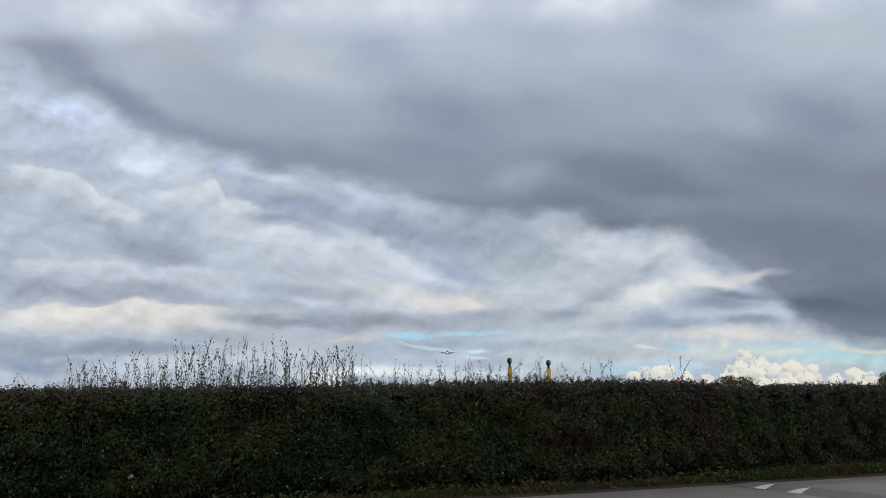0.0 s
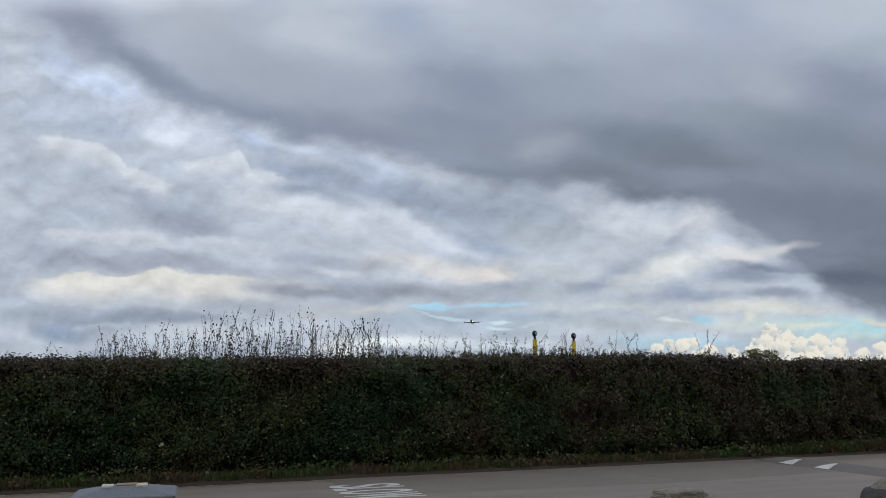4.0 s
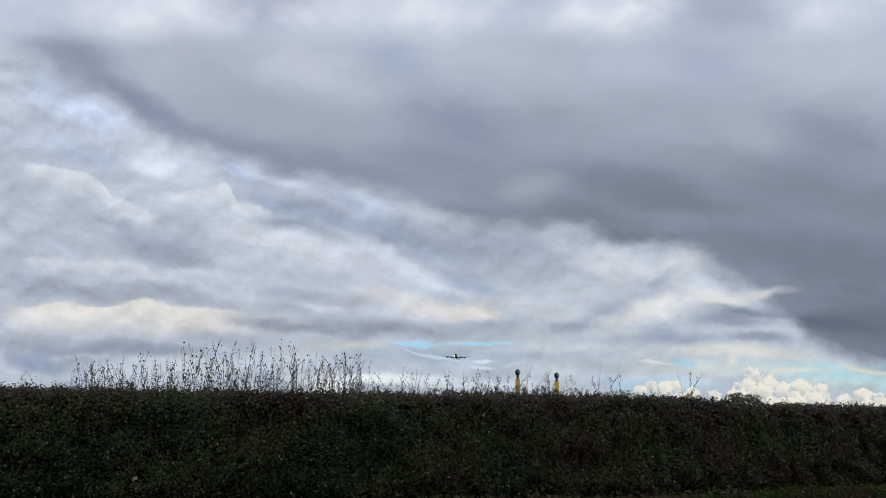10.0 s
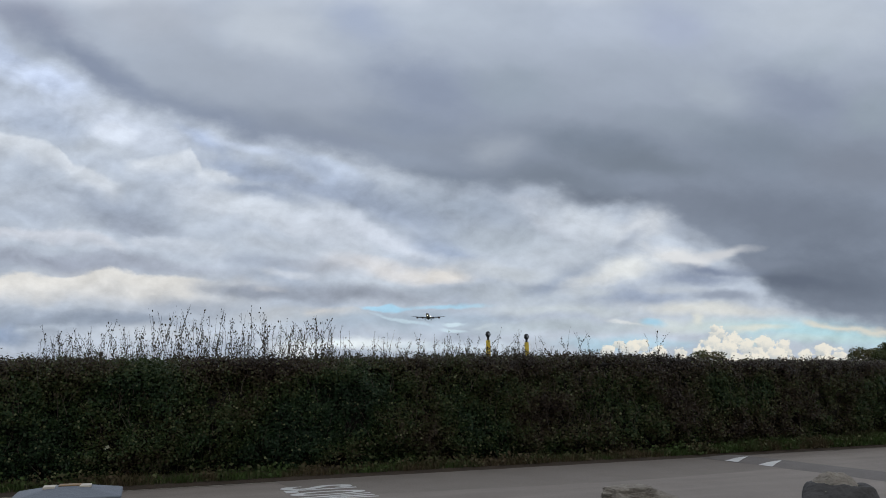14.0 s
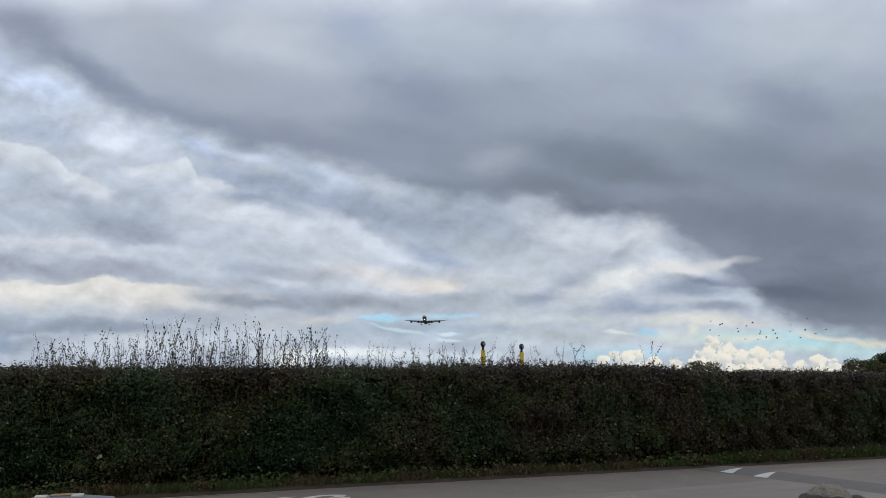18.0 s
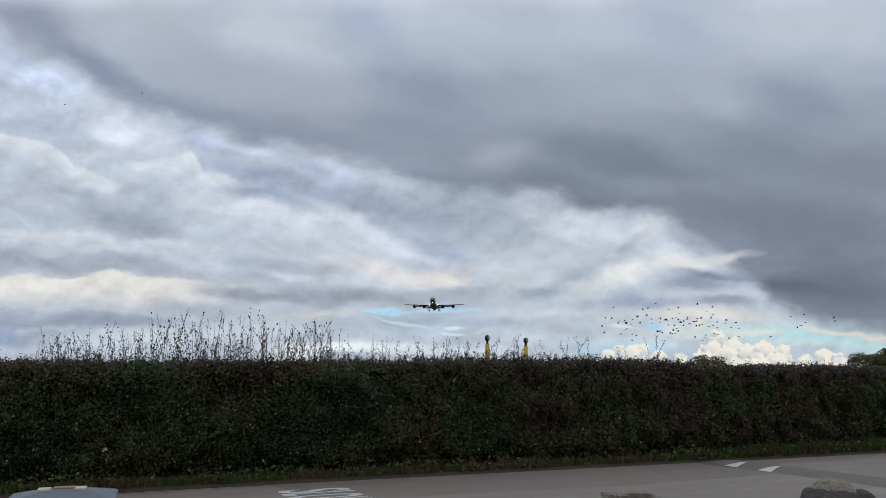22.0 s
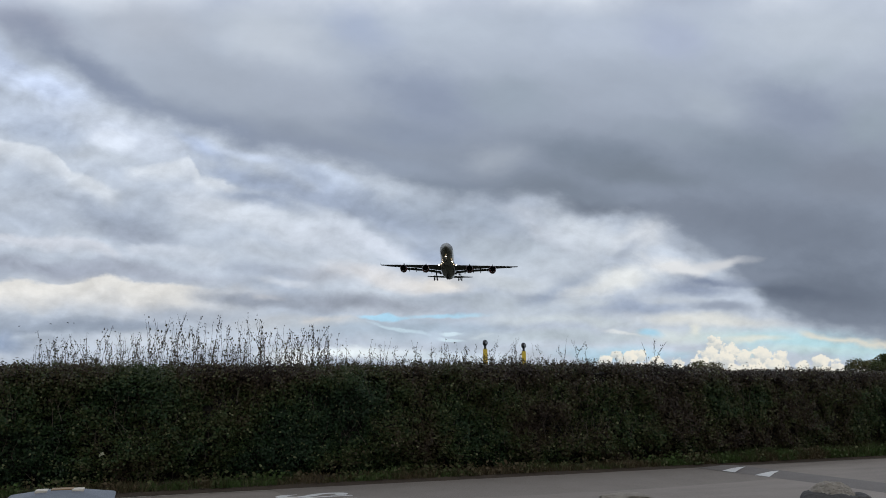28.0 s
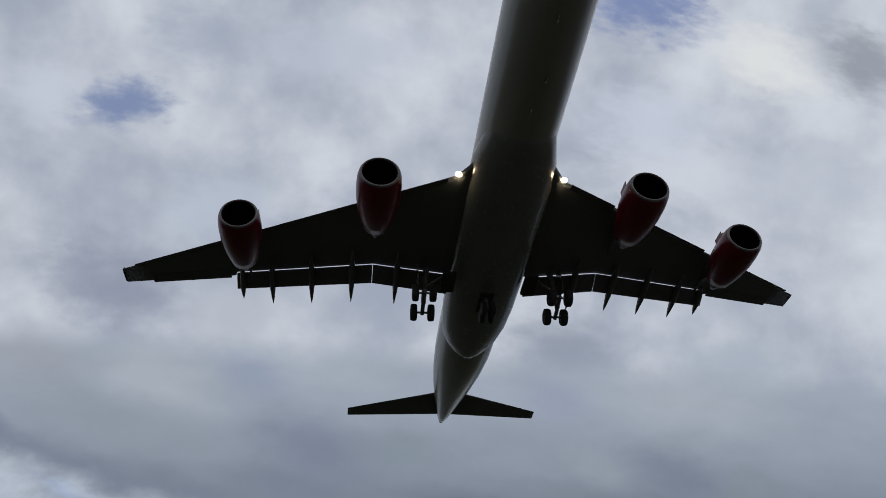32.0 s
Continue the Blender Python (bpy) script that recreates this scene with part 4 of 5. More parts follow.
def build_shoots(hedge):
    rng = np.random.default_rng(12)
    masters = []
    for i in range(14):
        own = np.random.default_rng(100 + i)
        lines, spots = grow(own, 0.5, (i % 3 - 1) * 0.06)
        vv, ff = sticks(lines)
        m = part("shoot", quick_mesh("shoot", vv, ff, M["twig"]), None, hedge, "thin leafy shoot standing up from the clipped top")
        c = np.array([tuple(q) for q in spots])
        vv, ff = leaf_cloud(c, own.uniform(0.013, 0.032, len(c)), np.tile((0, -0.3, 0.5), (len(c), 1)), own, spread=1.6)
        part("foliage", quick_mesh("foliage", vv, ff, M["shootleaf"]), None, m)
        masters.append(m)

    def plant(x, h):
        s = (h * 1.16 + 0.1) / 0.5
        m = copy_thing(masters[rng.integers(0, len(masters))], pose(x, rng.uniform(15.0, 15.75), hedge_top(x) - 0.10, rz=rng.uniform(0, 360)))
        m.scale = (0.75 + 0.25 * s, 0.75 + 0.25 * s, s)

    for x, h in ((0.95, 0.92), (1.28, 0.98), (1.34, 0.80), (1.62, 0.95), (1.68, 0.84), (1.98, 0.88), (2.2, 0.80), (2.45, 0.84), (2.98, 0.80), (3.05, 0.74), (3.50, 0.80), (3.62, 0.74), (3.95, 0.72), (4.1, 0.70), (-0.05, 0.70), (0.15, 0.70), (0.5, 0.58), (-0.85, 0.50), (-0.6, 0.5), (-1.75, 0.32), (-1.5, 0.26),
                 (4.95, 0.60), (5.2, 0.40), (5.55, 0.55), (6.9, 0.44), (8.55, 0.44), (8.85, 0.40), (9.85, 0.60), (9.93, 0.45), (10.0, 0.50), (10.1, 0.62), (10.18, 0.48), (10.25, 0.60), (11.2, 0.32), (11.45, 0.28), (12.22, 0.78), (12.26, 0.60), (12.3, 0.72), (12.34, 0.5), (17.2, 0.25), (17.8, 0.22), (-2.1, 0.2)):
        plant(x, h)
    for x in np.arange(-1.0, 4.3, 0.038):
        plant(x + rng.normal(0, 0.03), max(0.1, shoot_height(x) * rng.uniform(0.65, 1.25)))
    for x in np.arange(4.3, 9.3, 0.065):
        if abs(x - 7.75) < 0.1 or abs(x - 8.72) < 0.1:
            continue
        plant(x + rng.normal(0, 0.04), shoot_height(x) * rng.uniform(0.4, 1.3))
    # the many short ones between them
    lines, spots = [], []
    for _ in range(780):
        x = rng.uniform(-3.0, 4.6) if rng.uniform() < 0.30 else rng.uniform(4.6, 21.0)
        h = shoot_height(x) * rng.uniform(0.2, 0.65)
        a, b = grow(rng, h + 0.08, rng.normal(0, 0.08), (x, rng.uniform(14.95, 15.8), hedge_top(x) - 0.08))
        lines += a
        spots += b
    vv, ff = sticks(lines)
    low = tagged(part("twig_fringe", quick_mesh("twig_fringe", vv, ff, M["twig"]), None, hedge, "fringe of short twigs on the clipped top"), kind="stuff")
    c = np.array([tuple(q) for q in spots])
    vv, ff = leaf_cloud(c, rng.uniform(0.015, 0.036, len(c)), np.tile((0, -0.3, 0.5), (len(c), 1)), rng, spread=1.6)
    tagged(part("foliage", quick_mesh("foliage", vv, ff, M["shootleaf"]), None, low), kind="stuff")
    for m in masters:
        for o in (*m.children_recursive, m):
            bpy.data.objects.remove(o)
    # one pale dying leaf that stands out of the face
    own = np.random.default_rng(4)
    vv, ff = leaf_cloud(np.array([(0.24, hedge_face(0.24, 0.65) - 0.07, 0.65), (0.20, hedge_face(0.2, 0.62) - 0.06, 0.62)]), np.array([0.085, 0.05]), np.tile((0, -3.0, 0.5), (2, 1)), own, spread=0.2)
    part("pale_leaf", quick_mesh("pale_leaf", vv, ff, M["moss"]), None, hedge, "pale yellow-white dying leaf")


build_shoots(HEDGE)


def build_verge_grass():
    rng = np.random.default_rng(3)
    v, f = [], []
    for n in range(34000):
        x = rng.uniform(-3.5, 24) if n < 24000 else 11.5 + 12 * rng.beta(1.6, 1.3)
        thick = 0.5 + 0.5 * wall(x * 0.8, 21.0)
        y = EDGE + 0.08 + abs(rng.normal(0, 0.24))
        if rng.uniform() > 0.3 + thick + (x > 13) * 0.3 or y > EDGE + 0.75:
            continue
        h = rng.uniform(0.04, 0.16) * (0.6 + thick) * (0.7 + 0.9 * (y - EDGE))
        h *= 1.0 + 0.9 * min(1.0, max(0.0, (x - 11.5) / 3.5)) * (0.7 + 0.6 * wall(x * 1.6, 40.0))
        a, w = rng.uniform(0, 6.28), rng.uniform(0.004, 0.011)
        dx, dy = math.cos(a) * w, math.sin(a) * w
        bx, by = rng.normal(0, 0.4) * h, rng.normal(-0.1, 0.3) * h
        z = 0.05
        s = len(v)
        v += [(x - dx, y - dy, z), (x + dx, y + dy, z), (x + bx * 0.5 + dx * 0.7, y + by * 0.5 + dy * 0.7, z + h * 0.65), (x + bx * 0.5 - dx * 0.7, y + by * 0.5 - dy * 0.7, z + h * 0.65), (x + bx, y + by, z + h), (x + bx, y + by, z + h)]
        f += [(s, s + 1, s + 2, s + 3), (s + 3, s + 2, s + 4, s + 5)]
    tagged(new("verge_grass", quick_mesh("verge_grass", np.array(v), np.array(f), M["grass"])), "tufts of green and dry grass along the verge", "grass", kind="stuff")
    c, o = [], []
    for _ in range(420):
        x = rng.uniform(-3, 23) if rng.uniform() < 0.6 else rng.uniform(12, 22)
        cx, r = x, rng.uniform(0.06, 0.2)
        y0 = EDGE + rng.uniform(0.12, 0.5)
        for _ in range(rng.integers(14, 44)):
            c.append((cx + rng.normal(0, r), y0 + rng.normal(0, r * 0.5), 0.07 + abs(rng.normal(0, r * 0.6))))
            o.append((0, -0.5, 1))
    vv, ff = leaf_cloud(np.array(c), rng.uniform(0.03, 0.09, len(c)), np.array(o), rng)
    tagged(new("verge_weeds", quick_mesh("verge_weeds", vv, ff, M["grass"])), "low broad-leaved weeds at the foot of the hedge", "weeds", kind="stuff")


build_verge_grass()


# ---------------------------------------------------------------- markings, hump, stones, bin, posts
def letter_mesh(char):
    cu = bpy.data.curves.new("letter", "FONT")
    cu.body, cu.size, cu.extrude, cu.offset = char, 1.0, 0.002, 0.014
    ob = bpy.data.objects.new("letter", cu)
    scene.collection.objects.link(ob)
    me = bpy.data.meshes.new_from_object(ob.evaluated_get(bpy.context.evaluated_depsgraph_get()))
    bpy.data.objects.remove(ob)
    me.materials.clear()
    me.materials.append(M["paint"])
    xs = [v.co.x for v in me.vertices]
    ys = [v.co.y for v in me.vertices]
    return me, min(xs), max(xs), min(ys), max(ys)


def build_slow():
    mark = base("road_marking", "worn white painted word SLOW stretched along the lane", "road marking")
    y = 13.12
    for char, wide in zip("SLOW", (0.34, 0.25, 0.38, 0.44)):
        me, x0, x1, y0, y1 = letter_mesh(char)
        for v in me.vertices:
            a, b, c = v.co
            v.co = (2.78 + (b - y0) / (y1 - y0) * 1.18, y - (a - x0) / (x1 - x0) * wide, 0.0035 + c)
        me.update()
        part("letter", me, None, mark)
        y -= wide + 0.045
    mark.location = (0, 0, 0.015)


def build_hump():
    hump = base("speed_hump", "low dark asphalt speed hump across the lane", "speed hump")
    v, f = [], []
    prof = [(-0.55, 0.0), (-0.4, 0.028), (-0.2, 0.06), (0, 0.072), (0.2, 0.06), (0.4, 0.028), (0.55, 0.0)]
    ys = [ROAD + 0.1 + i * 0.2 for i in range(32)]
    for y in ys:
        e = 1.0 if y < EDGE - 0.5 else max(0.0, (EDGE - 0.05 - y) / 0.45)
        for dx, z in prof:
            v.append((12.62 + dx + 0.02 * wall(y * 2, dx), y, 0.016 + z * e))
    for i in range(len(ys) - 1):
        for j in range(6):
            a = i * 7 + j
            f.append((a, a + 1, a + 8, a + 7))
    part("ramp", mesh_of("ramp", v, f, [M["patch"]], smooth=True), None, hump)
    for y0 in (13.0, 12.1):
        v = []
        pts = [(12.06, y0 + 0.16), (12.06, y0 - 0.20), (12.30, y0 - 0.09), (12.52, y0 + 0.02), (12.62, y0 + 0.09), (12.46, y0 + 0.11), (12.25, y0 + 0.13)]
        for x, y in pts:
            dx = abs(x - 12.62)
            v.append((x, y, 0.016 + max(0, 0.072 * (1 - (dx / 0.58) ** 2)) + 0.006))
        part("arrow", mesh_of("arrow", v, [(0, 1, 2, 6), (6, 2, 3, 5), (5, 3, 4)], [M["paint"]]), None, hump, "white painted arrow on the ramp")


def stone(name, rng, wide, deep, tall, square, seed, parent, mat, squeeze=0.0, grain=1.0, label="", keep=0.80):
    """A weathered block of stone: a squared ball, split into beds and roughened."""
    bm = bmesh.new()
    bmesh.ops.create_icosphere(bm, subdivisions=6, radius=1.0)
    off = Vector((seed * 3.1, seed * 1.7, seed))
    cuts = [(Vector(rng.normal(0, 1, 3)).normalized(), rng.uniform(keep, keep + 0.2)) for _ in range(9)]
    for v in bm.verts:
        q = v.co.normalized()
        k = (abs(q.x) ** square + abs(q.y) ** square + abs(q.z) ** square) ** (-1.0 / square)
        p = q * k
        for n, d in cuts:
            h = p.dot(n) - d
            if h > 0:
                p = p - n * h * 0.85
        bed = p.z * 5.0 + 1.2 * noise.noise(q * 1.6 + off)
        groove = max(0.0, 0.16 - abs(bed - round(bed))) / 0.16
        rough = 0.09 * noise.noise(q * 2.1 + off) + 0.05 * noise.noise(q * 5.0 + off) + 0.028 * noise.noise(q * 12 + off) + 0.016 * noise.noise(q * 29 + off)
        crack = max(0.0, 0.05 - abs(noise.noise(q * 2.4 + off * 2))) / 0.05
        p = p + q * grain * (rough - 0.035 * groove - 0.06 * crack)
        s = 1.0 - squeeze * (p.z * 0.5 + 0.5)
        v.co = (p.x * wide * s, p.y * deep * s, p.z * tall)
    return part(name, bm, mat, parent, label, smooth=True)


def lichen(rock, rng, count):
    spots = rng.choice([v.co for v in rock.data.vertices if v.co.z > -0.05], count)
    vv, ff = leaf_cloud(np.array(spots), rng.uniform(0.006, 0.016, count), np.array(spots), rng, fold=0.05, spread=0.1)
    tagged(part("lichen", quick_mesh("lichen", vv * 1.006, ff, M["moss"]), None, rock, "pale lichen specks"), kind="stuff")


def build_low_boulder():
    rng = np.random.default_rng(2)
    rock = base("boulder", "pale grey limestone boulder with a flat weathered top", "boulder", "boulders by the lane")
    block = stone("block", rng, 0.42, 0.34, 0.40, 4.5, 2.0, rock, M["rock"], 0.14, keep=0.95)
    lichen(block, rng, 14)
    slab = stone("bedded_top", rng, 0.25, 0.22, 0.07, 3.0, 7.0, rock, M["rock"], 0.1, 1.4, "raised weathered bed on the top")
    slab.location = (-0.10, 0.04, 0.385)
    rock.matrix_basis = pose(4.44, 5.92, 0.35, rz=-36)


def build_tall_boulder():
    rng = np.random.default_rng(9)
    rock = base("boulder", "grey boulder with dark broken faces and a pale rounded cap", "boulder", "boulders by the lane")
    block = stone("block", rng, 0.32, 0.29, 0.45, 9.0, 5.0, rock, M["darkrock"], 0.08, 0.45, "dark freshly broken faces", 1.0)
    lichen(block, rng, 16)
    cap = stone("cap", rng, 0.24, 0.22, 0.20, 2.6, 11.0, rock, M["rock"], 0.25, 1.1, "pale weathered rounded cap")
    cap.location = (-0.03, 0.02, 0.335)
    lichen(cap, rng, 10)
    rock.matrix_basis = pose(5.95, 5.14, 0.375, rz=-47)


def build_bin():
    litter = base("litter_bin", "dark blue plastic litter bin with a weathered grey pitched lid", "litter bin")
    def slab(z, w, d, k=6, r=0.05):
        pts = []
        for sx, sy, a0 in ((1, 1, 0), (-1, 1, 90), (-1, -1, 180), (1, -1, 270)):
            for i in range(k):
                a = radians(a0 + 90 * i / (k - 1))
                pts.append((sx * (w / 2 - r) + r * math.cos(a), sy * (d / 2 - r) + r * math.sin(a), z))
        return pts
    part("body", loft([slab(0, 0.46, 0.37), slab(0.05, 0.48, 0.39), slab(0.76, 0.50, 0.40), slab(0.79, 0.50, 0.40)]), M["binshell"], litter)
    part("rim", loft([slab(1.05, 0.49, 0.38), slab(1.05, 0.52, 0.41), slab(1.163, 0.53, 0.42), slab(1.172, 0.525, 0.415)]), M["binshell"], litter)
    part("moulding", box((-0.20, -0.218, 1.128), (0.22, -0.2105, 1.134)), M["binlid"], litter, "thin moulding on the rim")
    for sx in (-1, 1):
        for sy in (-1, 1):
            part("corner_post", box((sx * 0.21 - 0.03, sy * 0.16 - 0.03, 0.74), (sx * 0.21 + 0.03, sy * 0.16 + 0.03, 1.09), 0.01), M["binshell"], litter)
    lid = part("lid", loft([slab(1.168, 0.53, 0.42), slab(1.173, 0.545, 0.435, r=0.025), slab(1.180, 0.545, 0.435, r=0.025), slab(1.185, 0.53, 0.42, r=0.025), slab(1.224, 0.16, 0.10, r=0.02), slab(1.226, 0.12, 0.08, r=0.02)]), M["binlid"], litter, "weathered blue-grey shallow lid")
    part("stub_plate", box((-0.05, -0.04, 1.2255), (0.06, 0.04, 1.231), 0.002), M["rust"], lid, "tan stubbing plate")
    for x in (-0.095, 0.085):
        part("sticker", box((x - 0.03, -0.065, 1.2165), (x + 0.03, 0.03, 1.229), 0.002), M["sticker"], lid, "worn cream sticker")
    litter.matrix_basis = pose(-0.11, 4.93, -0.05, rz=-3)


def build_post(at, height, tilt=0.0):
    post = base("approach_light_post", "yellow post carrying a black approach light, behind the hedge", "light post", "approach light posts")
    part("pole", turned([(0, 0.058), (height - 0.20, 0.058), (height - 0.195, 0.045)], 18), M["yellow"], post, smooth=True)
    part("sleeve", turned([(height - 0.195, 0.030), (height - 0.13, 0.028), (height - 0.11, 0.040)], 14), M["black"], post, "dark bracket below the lamp")
    head = part("lamp_housing", turned([(height - 0.11, 0.028), (height - 0.10, 0.054), (height - 0.055, 0.064), (height - 0.01, 0.060), (height + 0.024, 0.036), (height + 0.034, 0.0)], 20), M["black"], post, "round black lamp housing", smooth=True)
    part("lamp_glass", turned([(-0.068, 0.0), (-0.066, 0.034), (-0.052, 0.045)], 18, "y", (0, 0, height - 0.05)), M["lens"], head, "grey lens")
    post.matrix_basis = pose(at[0], at[1], -0.06, ry=tilt, rz=20)


build_slow()
build_hump()
build_low_boulder()
build_tall_boulder()
build_bin()
build_post((9.15, 18.15), 2.95, -0.8)
build_post((10.49, 18.54), 2.93, -0.8)


# ---------------------------------------------------------------- far trees
def build_tree(at, height, wide, seed, label, leaf=0.7, count=900):
    rng = np.random.default_rng(seed)
    tree = base("tree", label, "tree", "far trees")
    lines = [[(Vector((0, 0, 0)), 0.045 * height), (Vector((0.02 * height, 0, height * 0.4)), 0.03 * height), (Vector((0, 0, height * 0.8)), 0.008 * height)]]
    tips = []
    for i in range(16):
        a, h0 = rng.uniform(0, 6.28), rng.uniform(0.2, 0.55) * height
        r = wide * 0.5 * rng.uniform(0.45, 0.8)
        end = Vector((math.cos(a) * r, math.sin(a) * r, height * rng.uniform(0.45, 0.92) * math.sqrt(max(0.1, 1 - (r / (0.52 * wide)) ** 2))))
        lines.append([(Vector((0, 0, h0)), 0.018 * height), (Vector((end.x * 0.5, end.y * 0.5, (h0 + end.z) / 2 + 0.04 * height)), 0.01 * height), (end, 0.003 * height)])
        tips.append(end)
    vv, ff = sticks(lines, 6)
    part("trunk", quick_mesh("trunk", vv, ff, M["twig"]), None, tree)
    c = []
    lumps = [np.array(t) for t in tips] + [np.array((rng.normal(0, wide * 0.18), rng.normal(0, wide * 0.18), height * rng.uniform(0.35, 0.88))) for _ in range(12)]
    girth = [rng.uniform(0.10, 0.19) * wide for _ in lumps]
    for i in range(count):
        k = rng.integers(0, len(lumps))
        d = rng.normal(0, 1, 3)
        d *= rng.uniform(0.35, 1.0) ** 0.5 / np.linalg.norm(d)
        p = lumps[k] + d * girth[k] * np.array((1, 1, min(1.0, 0.75 * height / wide)))
        p[2] = max(p[2], 0.03 * height)
        c.append(p)
    c = np.array(c)
    vv, ff = leaf_cloud(c, rng.uniform(0.5, 1.2, len(c)) * leaf, np.tile((0, -0.3, 0.8), (len(c), 1)), rng)
    tagged(part("crown", quick_mesh("crown", vv, ff, M["farleaf"]), None, tree, "uneven autumn crown"), kind="stuff")
    tree.matrix_basis = pose(at[0], at[1], -0.06)


build_tree((166, 186), 10.2, 15, 1, "small round tree beyond the fields", 0.5, 5000)
build_tree((179, 182), 8.2, 12, 2, "low bushy tree beyond the fields", 0.5, 3500)
build_tree((150, 196), 6.6, 9, 3, "low thorn bush beyond the fields", 0.45, 2500)
build_tree((117.6, 80.3), 8.2, 21, 4, "broad bushy tree at the end of the hedge", 0.32, 30000)
build_tree((107.5, 84.5), 6.4, 9, 5, "low bushy tree at the end of the hedge", 0.28, 9000)
build_tree((140, 76), 8.4, 20, 6, "broad tree at the end of the hedge", 0.35, 9000)


# ---------------------------------------------------------------- airliner (x forward from the nose, y to its left, z up)
def wing_z(y):
    return -1.75 + 0.135 * max(0.0, y - 2.6)


def wing_le(y):
    return -28.0 - 0.645 * (y - 2.6)


def wing_te(y):
    return -41.0 - 0.02 * (y - 2.6) if y < 9.6 else -41.14 - 0.345 * (y - 9.6)


def foil(x0, x1, y, z, thick, side, k=9, droop=0.0):
    """A closed wing section from leading edge x0 to trailing edge x1."""
    pts = []
    for i in range(k):
        u = (1 - math.cos(math.pi * i / (k - 1))) / 2
        pts.append((u, thick * (1.35 * math.sqrt(u) - 0.95 * u - 0.4 * u * u)))
    ring = [(x0 + (x1 - x0) * u, side * y, z + h * 0.6 - droop * u) for u, h in pts]
    ring += [(x0 + (x1 - x0) * u, side * y, z - h * 0.9 - droop * u) for u, h in reversed(pts[1:-1])]
    return ring


def wheel(parent, x, y, z, r, w):
    tyre = part("tyre", turned([(-w / 2, r * 0.55), (-w / 2, r * 0.86), (-w * 0.36, r * 0.97), (0, r), (w * 0.36, r * 0.97), (w / 2, r * 0.86), (w / 2, r * 0.55)], 22, "y", (x, y, z)), M["tyre"], parent, smooth=True)
    part("rim", turned([(-w * 0.42, 0.0), (-w * 0.42, r * 0.5), (w * 0.42, r * 0.5), (w * 0.42, 0.0)], 16, "y", (x, y, z)), M["strut"], tyre)


